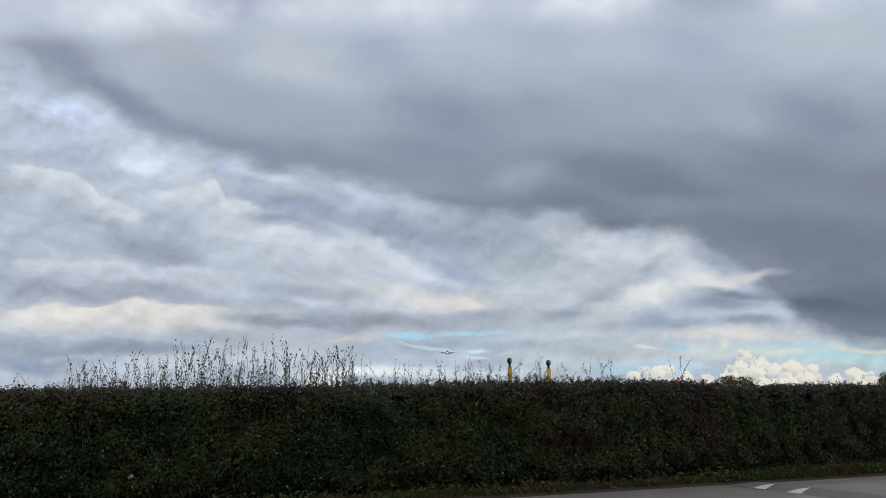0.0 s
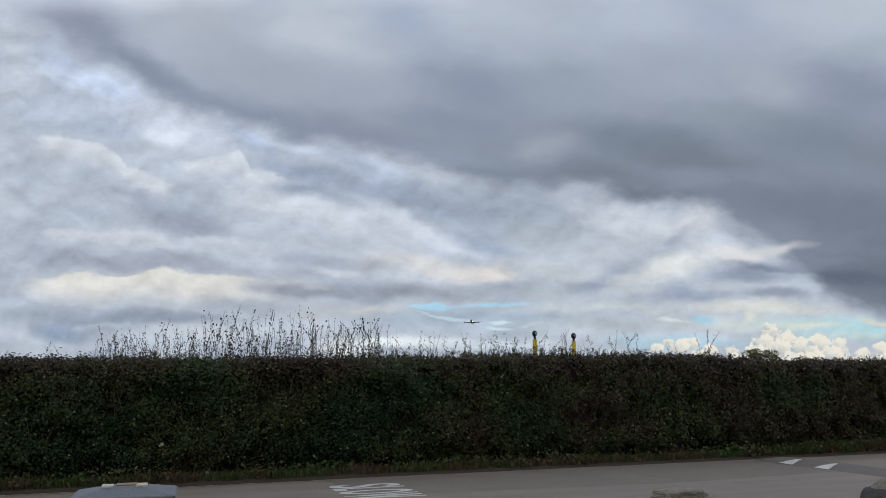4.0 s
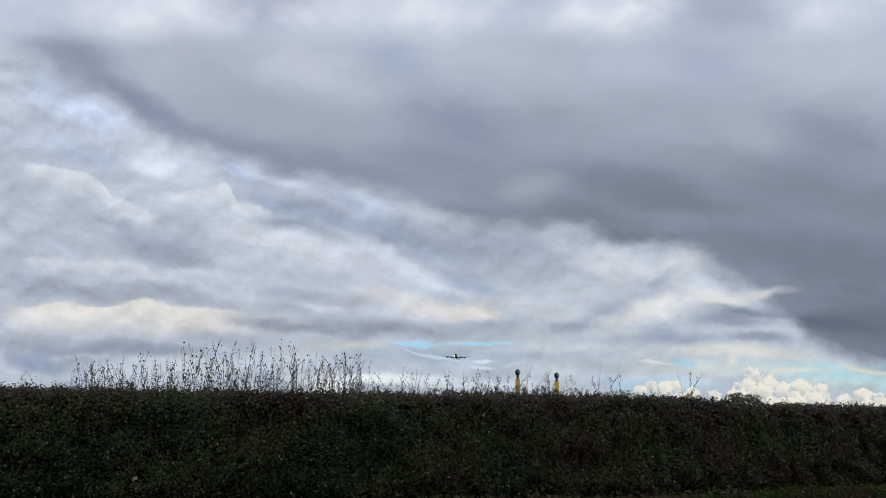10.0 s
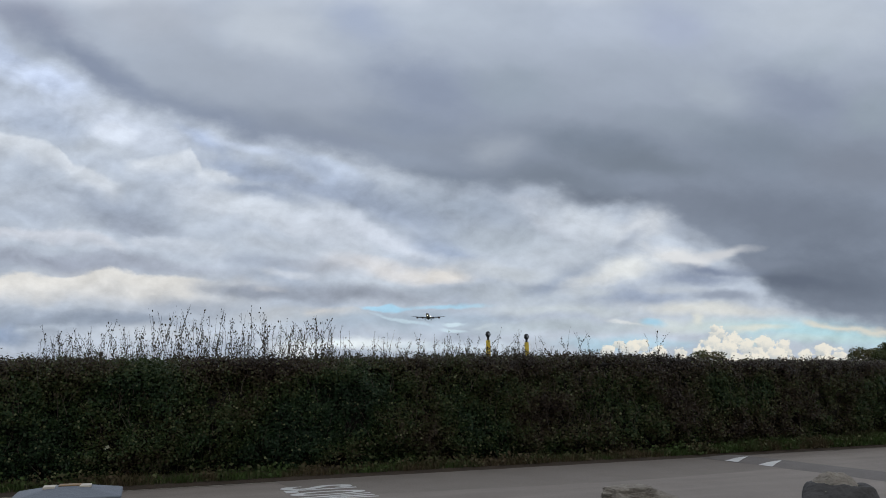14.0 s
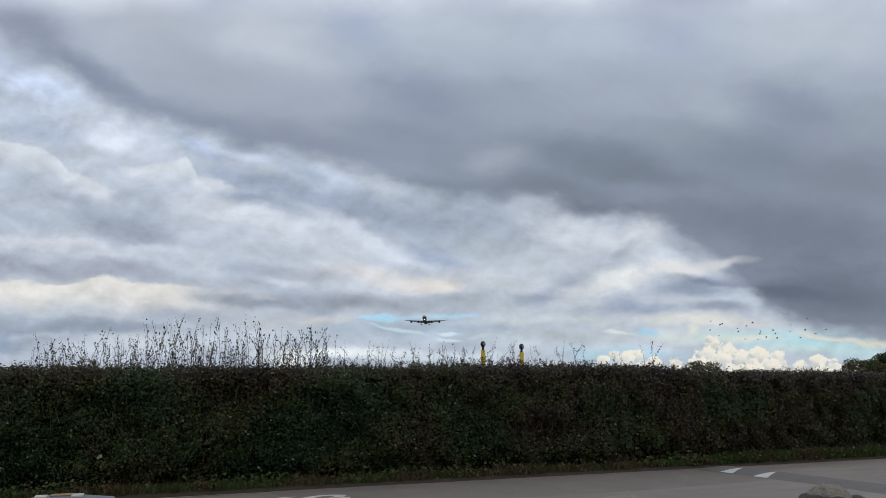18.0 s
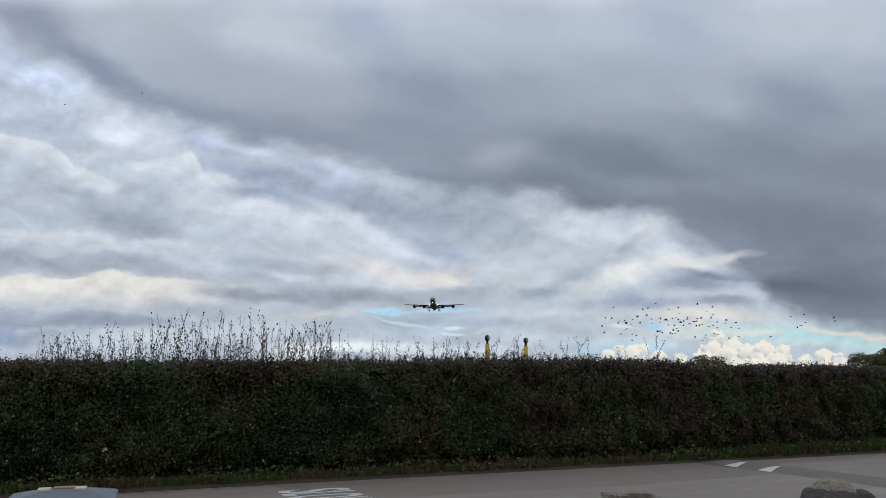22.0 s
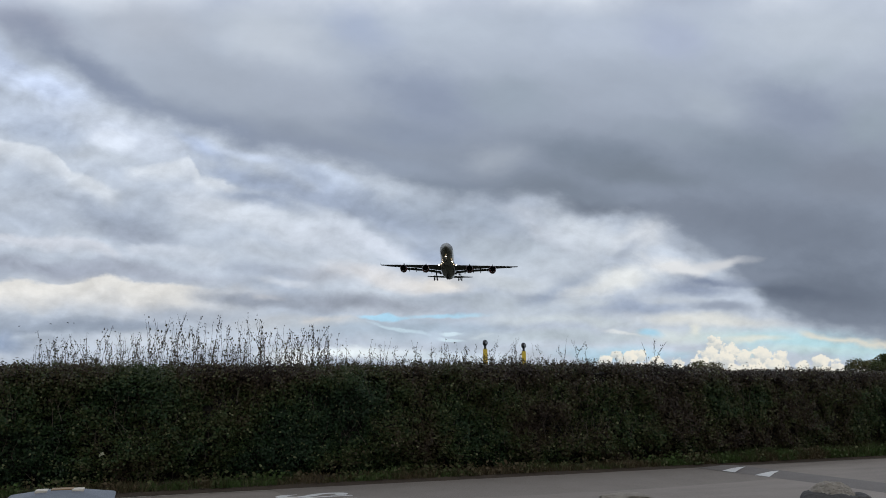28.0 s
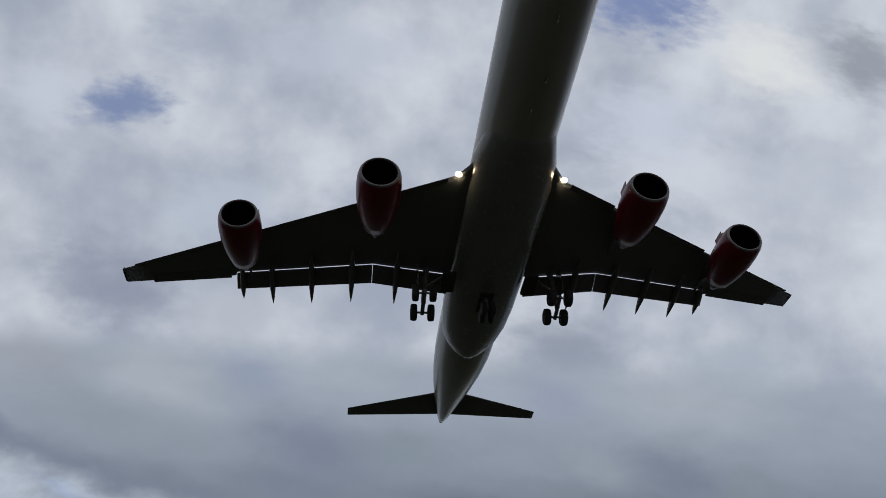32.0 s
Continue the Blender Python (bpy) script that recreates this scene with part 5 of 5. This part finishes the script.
def build_airliner():
    jet = base("airliner", "large white four-engined airliner with red engine cowls and landing gear down", "airliner")
    # fuselage
    prof = [(0.0, -0.55, 0.02, 0.02), (-0.25, -0.54, 0.38, 0.36), (-0.8, -0.50, 0.80, 0.76), (-1.8, -0.42, 1.34, 1.30), (-3.2, -0.27, 1.90, 1.93), (-5.0, -0.12, 2.42, 2.46), (-7.2, -0.02, 2.72, 2.76), (-9.5, 0.0, 2.82, 2.82),
            (-20, 0, 2.82, 2.82), (-30, 0, 2.82, 2.82), (-40, 0, 2.82, 2.82), (-51, 0, 2.82, 2.82), (-55, 0.12, 2.76, 2.70), (-59, 0.42, 2.52, 2.40), (-63, 0.82, 2.12, 2.0), (-67, 1.22, 1.58, 1.55), (-70.5, 1.5, 1.02, 1.08), (-73, 1.63, 0.55, 0.62), (-74.0, 1.66, 0.30, 0.34)]
    prof = [(x + 1.35 * max(0.0, 1 + x / 9.5), *rest) for x, *rest in prof]
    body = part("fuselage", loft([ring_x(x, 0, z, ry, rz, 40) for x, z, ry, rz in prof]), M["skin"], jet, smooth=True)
    part("exhaust_cone", loft([ring_x(-73.9, 0, 1.66, 0.31, 0.35, 20), ring_x(-74.35, 0, 1.66, 0.22, 0.25, 20)]), M["bare"], body, "bare metal exhaust at the tail", smooth=True)
    # belly fairing
    fair = [(-23.0, -1.1, 1.9, 1.5), (-24.5, -1.2, 2.5, 1.80), (-27, -1.3, 3.05, 2.02), (-30, -1.35, 3.25, 2.10), (-36, -1.35, 3.25, 2.12), (-41, -1.35, 3.22, 2.12), (-45, -1.33, 3.16, 2.10), (-48, -1.25, 2.98, 2.02), (-50, -1.18, 2.62, 1.94), (-51.4, -1.1, 2.1, 1.86), (-52.2, -1.05, 1.5, 1.78), (-52.6, -1.0, 0.9, 1.6)]
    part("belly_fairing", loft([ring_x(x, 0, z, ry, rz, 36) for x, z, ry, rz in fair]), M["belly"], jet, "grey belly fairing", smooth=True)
    # cockpit panes and cabin windows
    for s in (-1, 1):
        for x0, x1, y0, y1, z0, z1 in ((-0.55, -1.25, 0.06, 0.85, 0.42, 0.98), (-0.85, -1.9, 0.92, 1.45, 0.40, 0.98), (-1.5, -2.7, 1.5, 1.82, 0.42, 1.0)):
            def on(x, y, z):
                q = [p for p in prof if p[0] >= x][-1]
                r = [p for p in prof if p[0] <= x][0]
                t = (x - q[0]) / ((r[0] - q[0]) or 1)
                zc, ry, rz = (q[i] + (r[i] - q[i]) * t for i in (1, 2, 3))
                d = math.hypot(y / ry, (z - zc) / rz) or 1
                return (x + 0.03, s * y / d * 1.012, zc + (z - zc) / d * 1.012)
            bm = bmesh.new()
            vs = [bm.verts.new(on(*p)) for p in ((x0, y0, z0), (x0 - 0.05, y1, z0), (x1, y1, z1), (x1, y0, z1))]
            bm.faces.new(vs)
            part("cockpit_pane", bm, M["glass"], body, "dark cockpit window")
    for s in (-1, 1):
        # main wing in fixed part and tip
        st = [(2.2, 0.16), (4.0, 0.145), (9.6, 0.118), (15, 0.105), (20, 0.10), (21.3, 0.10), (21.42, 0.10), (25, 0.098), (29, 0.095), (31.6, 0.09)]
        rings = []
        for y, t in st:
            le, te = wing_le(y), wing_te(y)
            cut = te if y > 21.4 else te + 0.50
            if y < 4.2:
                le += (4.2 - y) * 0.9
            rings.append(foil(le, cut, y, wing_z(y), t * (le - te) * 0.5, s))
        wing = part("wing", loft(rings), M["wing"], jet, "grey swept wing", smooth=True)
        # leading edge slats, drooped
        for ya, yb in ((4.6, 8.8), (10.6, 18.9), (20.9, 30.3)):
            rr = []
            for y in (ya, (ya + yb) / 2, yb):
                le = wing_le(y)
                ch = 0.085 * (le - wing_te(y)) + 0.35
                rr.append(foil(le + 0.42, le + 0.42 - ch, y, wing_z(y) - 0.24, 0.13, s, 7, -0.28))
            part("slat", loft(rr), M["flap"], wing)
        # winglet
        y = 31.6
        rr = [foil(wing_le(y), wing_te(y), y, wing_z(y), 0.12, s, 7)]
        for dy, dz, dx, c in ((0.25, 0.25, 0.5, 1.7), (0.42, 0.85, 1.1, 1.2), (0.55, 1.45, 1.7, 0.7)):
            rr.append(foil(wing_le(y) - dx, wing_le(y) - dx - c, y + dy, wing_z(y) + dz, 0.06, s, 7))
        part("winglet", loft(rr), M["wing"], wing, "small grey upturned winglet", smooth=True)
        # flaps, lowered, with a slot of sky before them
        for ya, yb in ((3.3, 9.58), (9.62, 21.25)):
            rr = []
            for i in range(4):
                y = ya + (yb - ya) * i / 3
                te = wing_te(y)
                ch = 1.62 - 0.02 * (y - 3)
                rr.append(foil(te + 0.70, te + 0.54 - ch, y, wing_z(y) - 0.24, 0.15, s, 8, 0.72))
            part("flap", loft(rr), M["flap"], wing, "lowered flap")
        for y, ln in ((7.6, 4.8), (11.3, 4.8), (14.7, 4.6), (18.1, 4.2), (20.7, 2.6)):
            te, z = wing_te(y), wing_z(y)
            rr = [ring_x(te + ln * 0.62 - ln * 1.25 * u, s * y, z - 0.42 - 0.95 * u ** 1.4, 0.27 * w, 0.40 * w, 12) for u, w in ((0, 0.1), (0.12, 0.62), (0.35, 1.0), (0.65, 0.9), (0.88, 0.45), (1.0, 0.05))]
            part("flap_track_fairing", loft(rr), M["wing"], wing, smooth=True)
        # aileron strip outboard
        rr = [foil(wing_te(y) + 1.0, wing_te(y) - 0.06, y, wing_z(y) - 0.06, 0.07, s, 6, 0.12) for y in (21.8, 25.5, 29.0)]
        part("aileron", loft(rr), M["flap"], wing)
        # engines
        for x, y, z in ((-26.98, 9.63, -3.32), (-33.47, 19.88, -2.08)):
            at = (x, s * y, z)
            nac = part("engine", turned([(0.02, 1.24), (-0.02, 1.36), (-0.16, 1.46), (-0.5, 1.55), (-1.4, 1.61), (-2.6, 1.58), (-3.8, 1.42), (-4.9, 1.17), (-5.7, 0.96), (-5.72, 0.80), (-4.9, 0.78)], 36, "x", at, (False, False)), M["red"], jet, "red engine cowl", smooth=True)
            part("intake_lip", turned([(-0.09, 1.435), (-0.03, 1.40), (0.045, 1.33), (0.04, 1.28), (-0.02, 1.24), (-0.10, 1.22)], 36, "x", at, (False, False)), M["bare"], nac, "bare metal intake lip", smooth=True)
            part("intake_duct", turned([(0.0, 1.255), (-0.3, 1.185), (-2.05, 1.20), (-2.06, 0.0)], 36, "x", at, (False, False)), M["intake"], nac, "fan duct coloured near black as if in deep shade", smooth=True)
            part("spinner", turned([(-1.45, 0.0), (-1.65, 0.16), (-2.05, 0.34)], 18, "x", at), M["tyre"], nac, smooth=True)
            for i in range(18):
                a = 2 * math.pi * i / 18
                bm = bmesh.new()
                c, d = math.cos(a), math.sin(a)
                c2, d2 = math.cos(a + 0.28), math.sin(a + 0.28)
                vs = [bm.verts.new(p) for p in ((x - 1.92, at[1] + 0.33 * c, z + 0.33 * d), (x - 1.88, at[1] + 1.17 * c, z + 1.17 * d), (x - 2.02, at[1] + 1.17 * c2, z + 1.17 * d2), (x - 2.02, at[1] + 0.33 * c2, z + 0.33 * d2))]
                bm.faces.new(vs)
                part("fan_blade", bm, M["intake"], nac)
            part("exhaust_core", turned([(-5.2, 0.76), (-6.3, 0.52), (-7.0, 0.16), (-7.2, 0.0)], 24, "x", at), M["strut"], nac, "grey exhaust core", smooth=True)
            zt = wing_z(y) - 0.25
            rr = []
            for u, (xx, za, zb, w) in enumerate(((x - 1.2, z + 1.50, z + 1.62, 0.10), (x - 2.6, z + 1.30, zt + 0.2, 0.22), (x - 5.4, z + 0.8, zt, 0.24), (x - 8.4, zt - 0.75, zt - 0.1, 0.18), (x - 10.4, zt - 0.5, zt - 0.35, 0.04))):
                rr.append([(xx, s * y - w, za), (xx, s * y + w, za), (xx, s * y + w * 0.8, zb), (xx, s * y - w * 0.8, zb)])
            part("pylon", loft(rr), M["wing"], nac)
            part("strake", box((x - 2.2, at[1] + (-s) * 1.28 - 0.02, z + 0.9), (x - 1.0, at[1] + (-s) * 1.28 + 0.02, z + 1.35)), M["red"], nac)
        # tailplane
        rr = [foil(-66.2 - 0.62 * (y - 0.6), -71.8 - 0.26 * (y - 0.6), y, 1.25 + 0.10 * y, 0.30 - 0.018 * y, s, 8) for y in (0.4, 4, 8, 10.6, 11.2)]
        part("tailplane", loft(rr), M["wing"], jet, "grey tailplane", smooth=True)
        # main gear
        gx, gy, gz = -39.62, 5.50, -5.35
        gear = part("main_gear", rod((gx + 0.1, s * 5.2, -1.9), (gx, s * gy, gz), 0.26, 0.20, 14), M["strut"], jet, "main landing gear leg")
        part("drag_brace", rod((gx + 0.3, s * 3.2, -2.3), (gx + 0.05, s * gy, -3.9), 0.10), M["strut"], gear)
        part("torque_link", rod((gx - 0.55, s * gy, -4.2), (gx - 0.1, s * gy, gz + 0.1), 0.07), M["strut"], gear)
        part("gear_door", box((gx - 0.9, s * 5.95 - 0.03, -4.1), (gx + 0.9, s * 5.95 + 0.03, -1.7), 0.02), M["belly"], gear)
        part("bogie_beam", rod((gx + 1.15, s * gy, gz + 0.32), (gx - 1.15, s * gy, gz - 0.30), 0.16), M["strut"], gear)
        for dx, dz in ((0.99, 0.27), (-0.99, -0.26)):
            part("axle", rod((gx + dx, s * gy - 0.85, gz + dz), (gx + dx, s * gy + 0.85, gz + dz), 0.09), M["strut"], gear)
            for w in (-0.70, 0.70):
                wheel(gear, gx + dx, s * gy + w, gz + dz, 0.70, 0.50)
        # no opening is cut: a solid dark block gives the well's shade
        part("wheel_well", box((gx - 1.3, s * 3.4 - 0.55, -3.30), (gx + 1.2, s * 3.4 + 0.55, -2.95), 0.05), M["well"], jet, "solid dark block standing for the shaded wheel well")
        # lights in the wing roots
        y = 3.9
        part("landing_light", turned([(0.06, 0.0), (0.04, 0.14), (-0.02, 0.23), (-0.1, 0.23)], 16, "x", (wing_le(y) + 0.42, s * y, wing_z(y) - 0.12)), M["flare"], wing, "bright landing light")
    # centre gear
    # again a solid dark block in place of the bay's shade
    part("centre_well", box((-43.4, -0.62, -3.50), (-40.6, 0.62, -3.30), 0.08), M["well"], jet, "solid dark block standing for the shaded centre wheel bay")
    cg = part("centre_gear", rod((-41.3, 0, -3.0), (-41.4, 0, -4.8), 0.18, 0.15, 12), M["strut"], jet, "centre landing gear leg")
    for dx in (0.6, -0.6):
        for w in (-0.38, 0.38):
            wheel(cg, -41.4 + dx, w, -4.85, 0.60, 0.40)
    # nose gear
    ng = part("nose_gear", rod((-6.6, 0, -2.4), (-6.9, 0, -4.7), 0.15, 0.11, 12), M["strut"], jet, "nose landing gear leg")
    for w in (-0.33, 0.33):
        wheel(ng, -6.9, w, -4.75, 0.53, 0.36)
    for s in (-1, 1):
        part("nose_gear_door", box((-7.9, s * 0.62 - 0.025, -3.55), (-5.4, s * 0.62 + 0.025, -2.65), 0.02), M["skin"], ng)
        part("taxi_light", turned([(0.05, 0.0), (0.04, 0.09), (-0.02, 0.14), (-0.1, 0.14)], 14, "x", (-6.40, s * 0.30, -3.05)), M["flare"], ng, "bright nose gear light")
    # solid dark block for the shade in the nose well
    part("nose_well", box((-7.9, -0.5, -2.80), (-5.4, 0.5, -2.55), 0.03), M["well"], jet, "solid dark block standing for the shaded nose wheel well")
    # fin
    rr = []
    for u in (0, 0.35, 0.7, 0.97, 1.0):
        z = 2.3 + 8.6 * u
        x0, x1 = -61.0 - 8.2 * u, -71.3 - 1.9 * u
        t = 0.42 * (1 - 0.55 * u)
        ring = [(x0 + (x1 - x0) * a, t * b, z) for a, b in ((0, 0), (0.05, 0.45), (0.25, 1), (0.6, 0.75), (1, 0.04), (1, -0.04), (0.6, -0.75), (0.25, -1), (0.05, -0.45))]
        rr.append(ring)
    part("fin", loft(rr), M["red"], jet, "red tail fin", smooth=True)
    # belly aerials and drains
    for x, y in ((-14, 0.0), (-18.5, 0.25), (-21, -0.2), (-50, 0.0)):
        z = -2.80 if x > -50 else -2.82
        part("aerial", box((x - 0.25, y - 0.02, z - 0.32), (x + 0.2, y + 0.02, z + 0.05), 0.01), M["skin"], jet)
    return jet


JET = build_airliner()


# ---------------------------------------------------------------- birds
def build_bird():
    bird = base("bird", "small dark bird flying in a loose flock", "bird", "flock of birds")
    part("body", turned([(0.17, 0.0), (0.13, 0.022), (0.07, 0.045), (-0.02, 0.05), (-0.10, 0.03), (-0.17, 0.015), (-0.24, 0.03), (-0.25, 0.0)], 8, "x"), M["bird"], bird)
    for s in (-1, 1):
        rr = []
        for y, x0, x1, z in ((0.03, 0.09, -0.07, 0.015), (0.14, 0.11, -0.06, 0.05), (0.26, 0.06, -0.06, 0.06), (0.36, -0.03, -0.07, 0.05)):
            rr.append([(x0, s * y, z), ((x0 + x1) / 2, s * y, z + 0.012), (x1, s * y, z), ((x0 + x1) / 2, s * y, z - 0.004)])
        part("wing", loft(rr), M["bird"], bird)
    return bird


MODEL_BIRD = build_bird()


# ---------------------------------------------------------------- everything that moves
NOSE, SPEED, BRAKE = Vector((127.527, 288.028, 58.348)), Vector((-28.243, -70.350, -3.955)), -0.338   # at 28 s
HEADING, NOSE_UP = -115.493, 3.69
BANK = ((0, -0.5), (13, -0.5), (19, 0.0), (23, -0.1), (25, -0.9), (28, -1.1), (29, 0.1), (30, 0.5), (31, 1.3), (31.5, 0.9), (32, 1.3))


def jet_pose(t):
    dt = t - 28.0
    p = NOSE + SPEED * dt + SPEED.normalized() * (0.5 * BRAKE * dt * dt)
    bank = float(np.interp(t, [b[0] for b in BANK], [b[1] for b in BANK]))
    h, e = radians(HEADING), radians(NOSE_UP)
    fore = Vector((math.cos(h) * math.cos(e), math.sin(h) * math.cos(e), math.sin(e)))
    right = Vector((math.sin(h), -math.cos(h), 0))
    top = right.cross(fore)
    b = radians(bank)
    r2, u2 = right * math.cos(b) - top * math.sin(b), top * math.cos(b) + right * math.sin(b)
    m = Matrix((fore, -r2, u2)).transposed().to_4x4()
    m.translation = p
    return m


def chart(px, py, far):
    """The place at that distance towards a point of the sky chart (see build_sky)."""
    a, b = (px - 0.784) / 1.399, (0.441 - py) / 1.399
    d = Vector((0.9183, -0.3960, 0.0029)) * a + Vector((0.3907, 0.9072, 0.1559)) + Vector((-0.0644, -0.1420, 0.9878)) * b
    return Vector((0, 0, 1.75)) + d * far


def fly(bird, track, far, seed):
    """Key a bird along (seconds, chart x, chart y); it holds its first and last line before and after."""
    rng = np.random.default_rng(seed)
    ts = [t for t, _, _ in track]

    def spot(t):
        t = ts[0] + (t - ts[0]) * 0.001 if t < ts[0] else t
        i = 0 if t < ts[0] else len(ts) - 2 if t >= ts[-1] else max(k for k in range(len(ts) - 1) if ts[k] <= t)
        (t0, x0, y0), (t1, x1, y1) = track[i], track[i + 1]
        u = (t - t0) / (t1 - t0)
        return chart(x0 + (x1 - x0) * u, y0 + (y1 - y0) * u, far)
    steps = sorted({0.0, 32.0, *(t for t in ts if t < 32), *np.linspace(ts[0], min(32, ts[-1] + 1), 7).round(2)})
    rows = []
    for t in steps:
        p, q = spot(t), spot(t + 0.1)
        d = (q - p).normalized()
        rows.append((t, Matrix.Translation(p) @ d.to_track_quat("X", "Z").to_matrix().to_4x4()))
    walk(bird, rows)
    beat, swing = rng.uniform(0.6, 0.9), rng.uniform(0, 6.28)
    for wing, s in zip([o for o in bird.children if o.name.startswith("wing")], (-1, 1)):
        flap = [(0.0, pose(0, 0, 0))]
        for t in np.arange(max(0.1, ts[0] - 0.5), min(31.9, ts[-1] + 0.5), beat / 4):
            flap.append((float(t), pose(0, 0, 0, rx=s * 38 * math.sin(swing + t / beat * 6.283))))
        flap.append((32.0, pose(0, 0, 0)))
        walk(wing, flap)


def motions():
    times = [i * 1.0 for i in range(0, 28)] + [28 + i * 0.25 for i in range(17)]
    walk(JET, [(t, jet_pose(t)) for t in times])
    rng = np.random.default_rng(77)
    tracks = []
    # the large flock: rises out of the hedge line, spreads and crosses to the right
    for i in range(98):
        u, v = (rng.beta(1.6, 1.5), rng.normal(0, 1)) if i < 88 else (rng.uniform(1.1, 2.0), rng.normal(-0.2, 1))
        wander = rng.normal(0, 0.008)
        track = []
        for t, x0, x1, y, dy in ((19.2, 0.98, 1.08, 0.665, 0.008), (20.0, 1.00, 1.12, 0.610, 0.012), (21.2, 1.045, 1.25, 0.577, 0.014), (22.0, 1.06, 1.325, 0.560, 0.015), (23.0, 1.112, 1.545, 0.530, 0.014), (24.2, 1.236, 1.78, 0.504, 0.014), (25.0, 1.36, 1.98, 0.487, 0.014), (26.0, 1.56, 2.4, 0.46, 0.02)):
            track.append((t, x0 + (x1 - x0) * u + wander, y + dy * v))
        tracks.append((track, 118 + 16 * rng.uniform()))
    # a looser group before it
    for i in range(24):
        u, v = rng.uniform(0, 1), rng.normal(0, 1)
        tracks.append(([(15.9, 1.02 + 0.2 * u, 0.69), (17.0, 1.21 + 0.22 * u, 0.583 + 0.009 * v), (18.0, 1.26 + 0.23 * u, 0.561 + 0.010 * v), (19.0, 1.32 + 0.27 * u, 0.536 + 0.010 * v), (20.0, 1.37 + 0.36 * u, 0.514 + 0.010 * v), (22.0, 1.62 + 0.5 * u, 0.48)], 150))
    # single birds
    tracks.append(([(22.8, 1.08, 0.68), (24.2, 1.336, 0.604), (25.0, 1.53, 0.582), (26.0, 1.8, 0.55)], 120))
    tracks.append(([(18.4, 0.95, -0.16), (19.0, 0.882, 0.048), (20.2, 0.67, 0.09), (22.4, 0.17, 0.165), (23.0, 0.115, 0.228), (24.2, -0.12, 0.30)], 190))
    tracks.append(([(18.8, 0.86, -0.16), (19.3, 0.77, 0.026), (20.0, 0.52, 0.060), (22.6, 0.0, 0.20), (23.6, -0.2, 0.24)], 190))
    for x, y in ((0.046, 0.551), (0.101, 0.547), (0.131, 0.545), (0.142, 0.546)):
        tracks.append(([(25.6, x + 0.36, y + 0.14), (26.7, x + 0.18, y + 0.012), (28.0, x, y), (29.5, x - 0.25, y + 0.015)], 150))
    flock = [MODEL_BIRD] + [copy_thing(MODEL_BIRD, pose(0, 0, 0)) for _ in tracks[1:]]
    for i, (bird, (track, far)) in enumerate(zip(flock, tracks)):
        fly(bird, track, far, 300 + i)


motions()
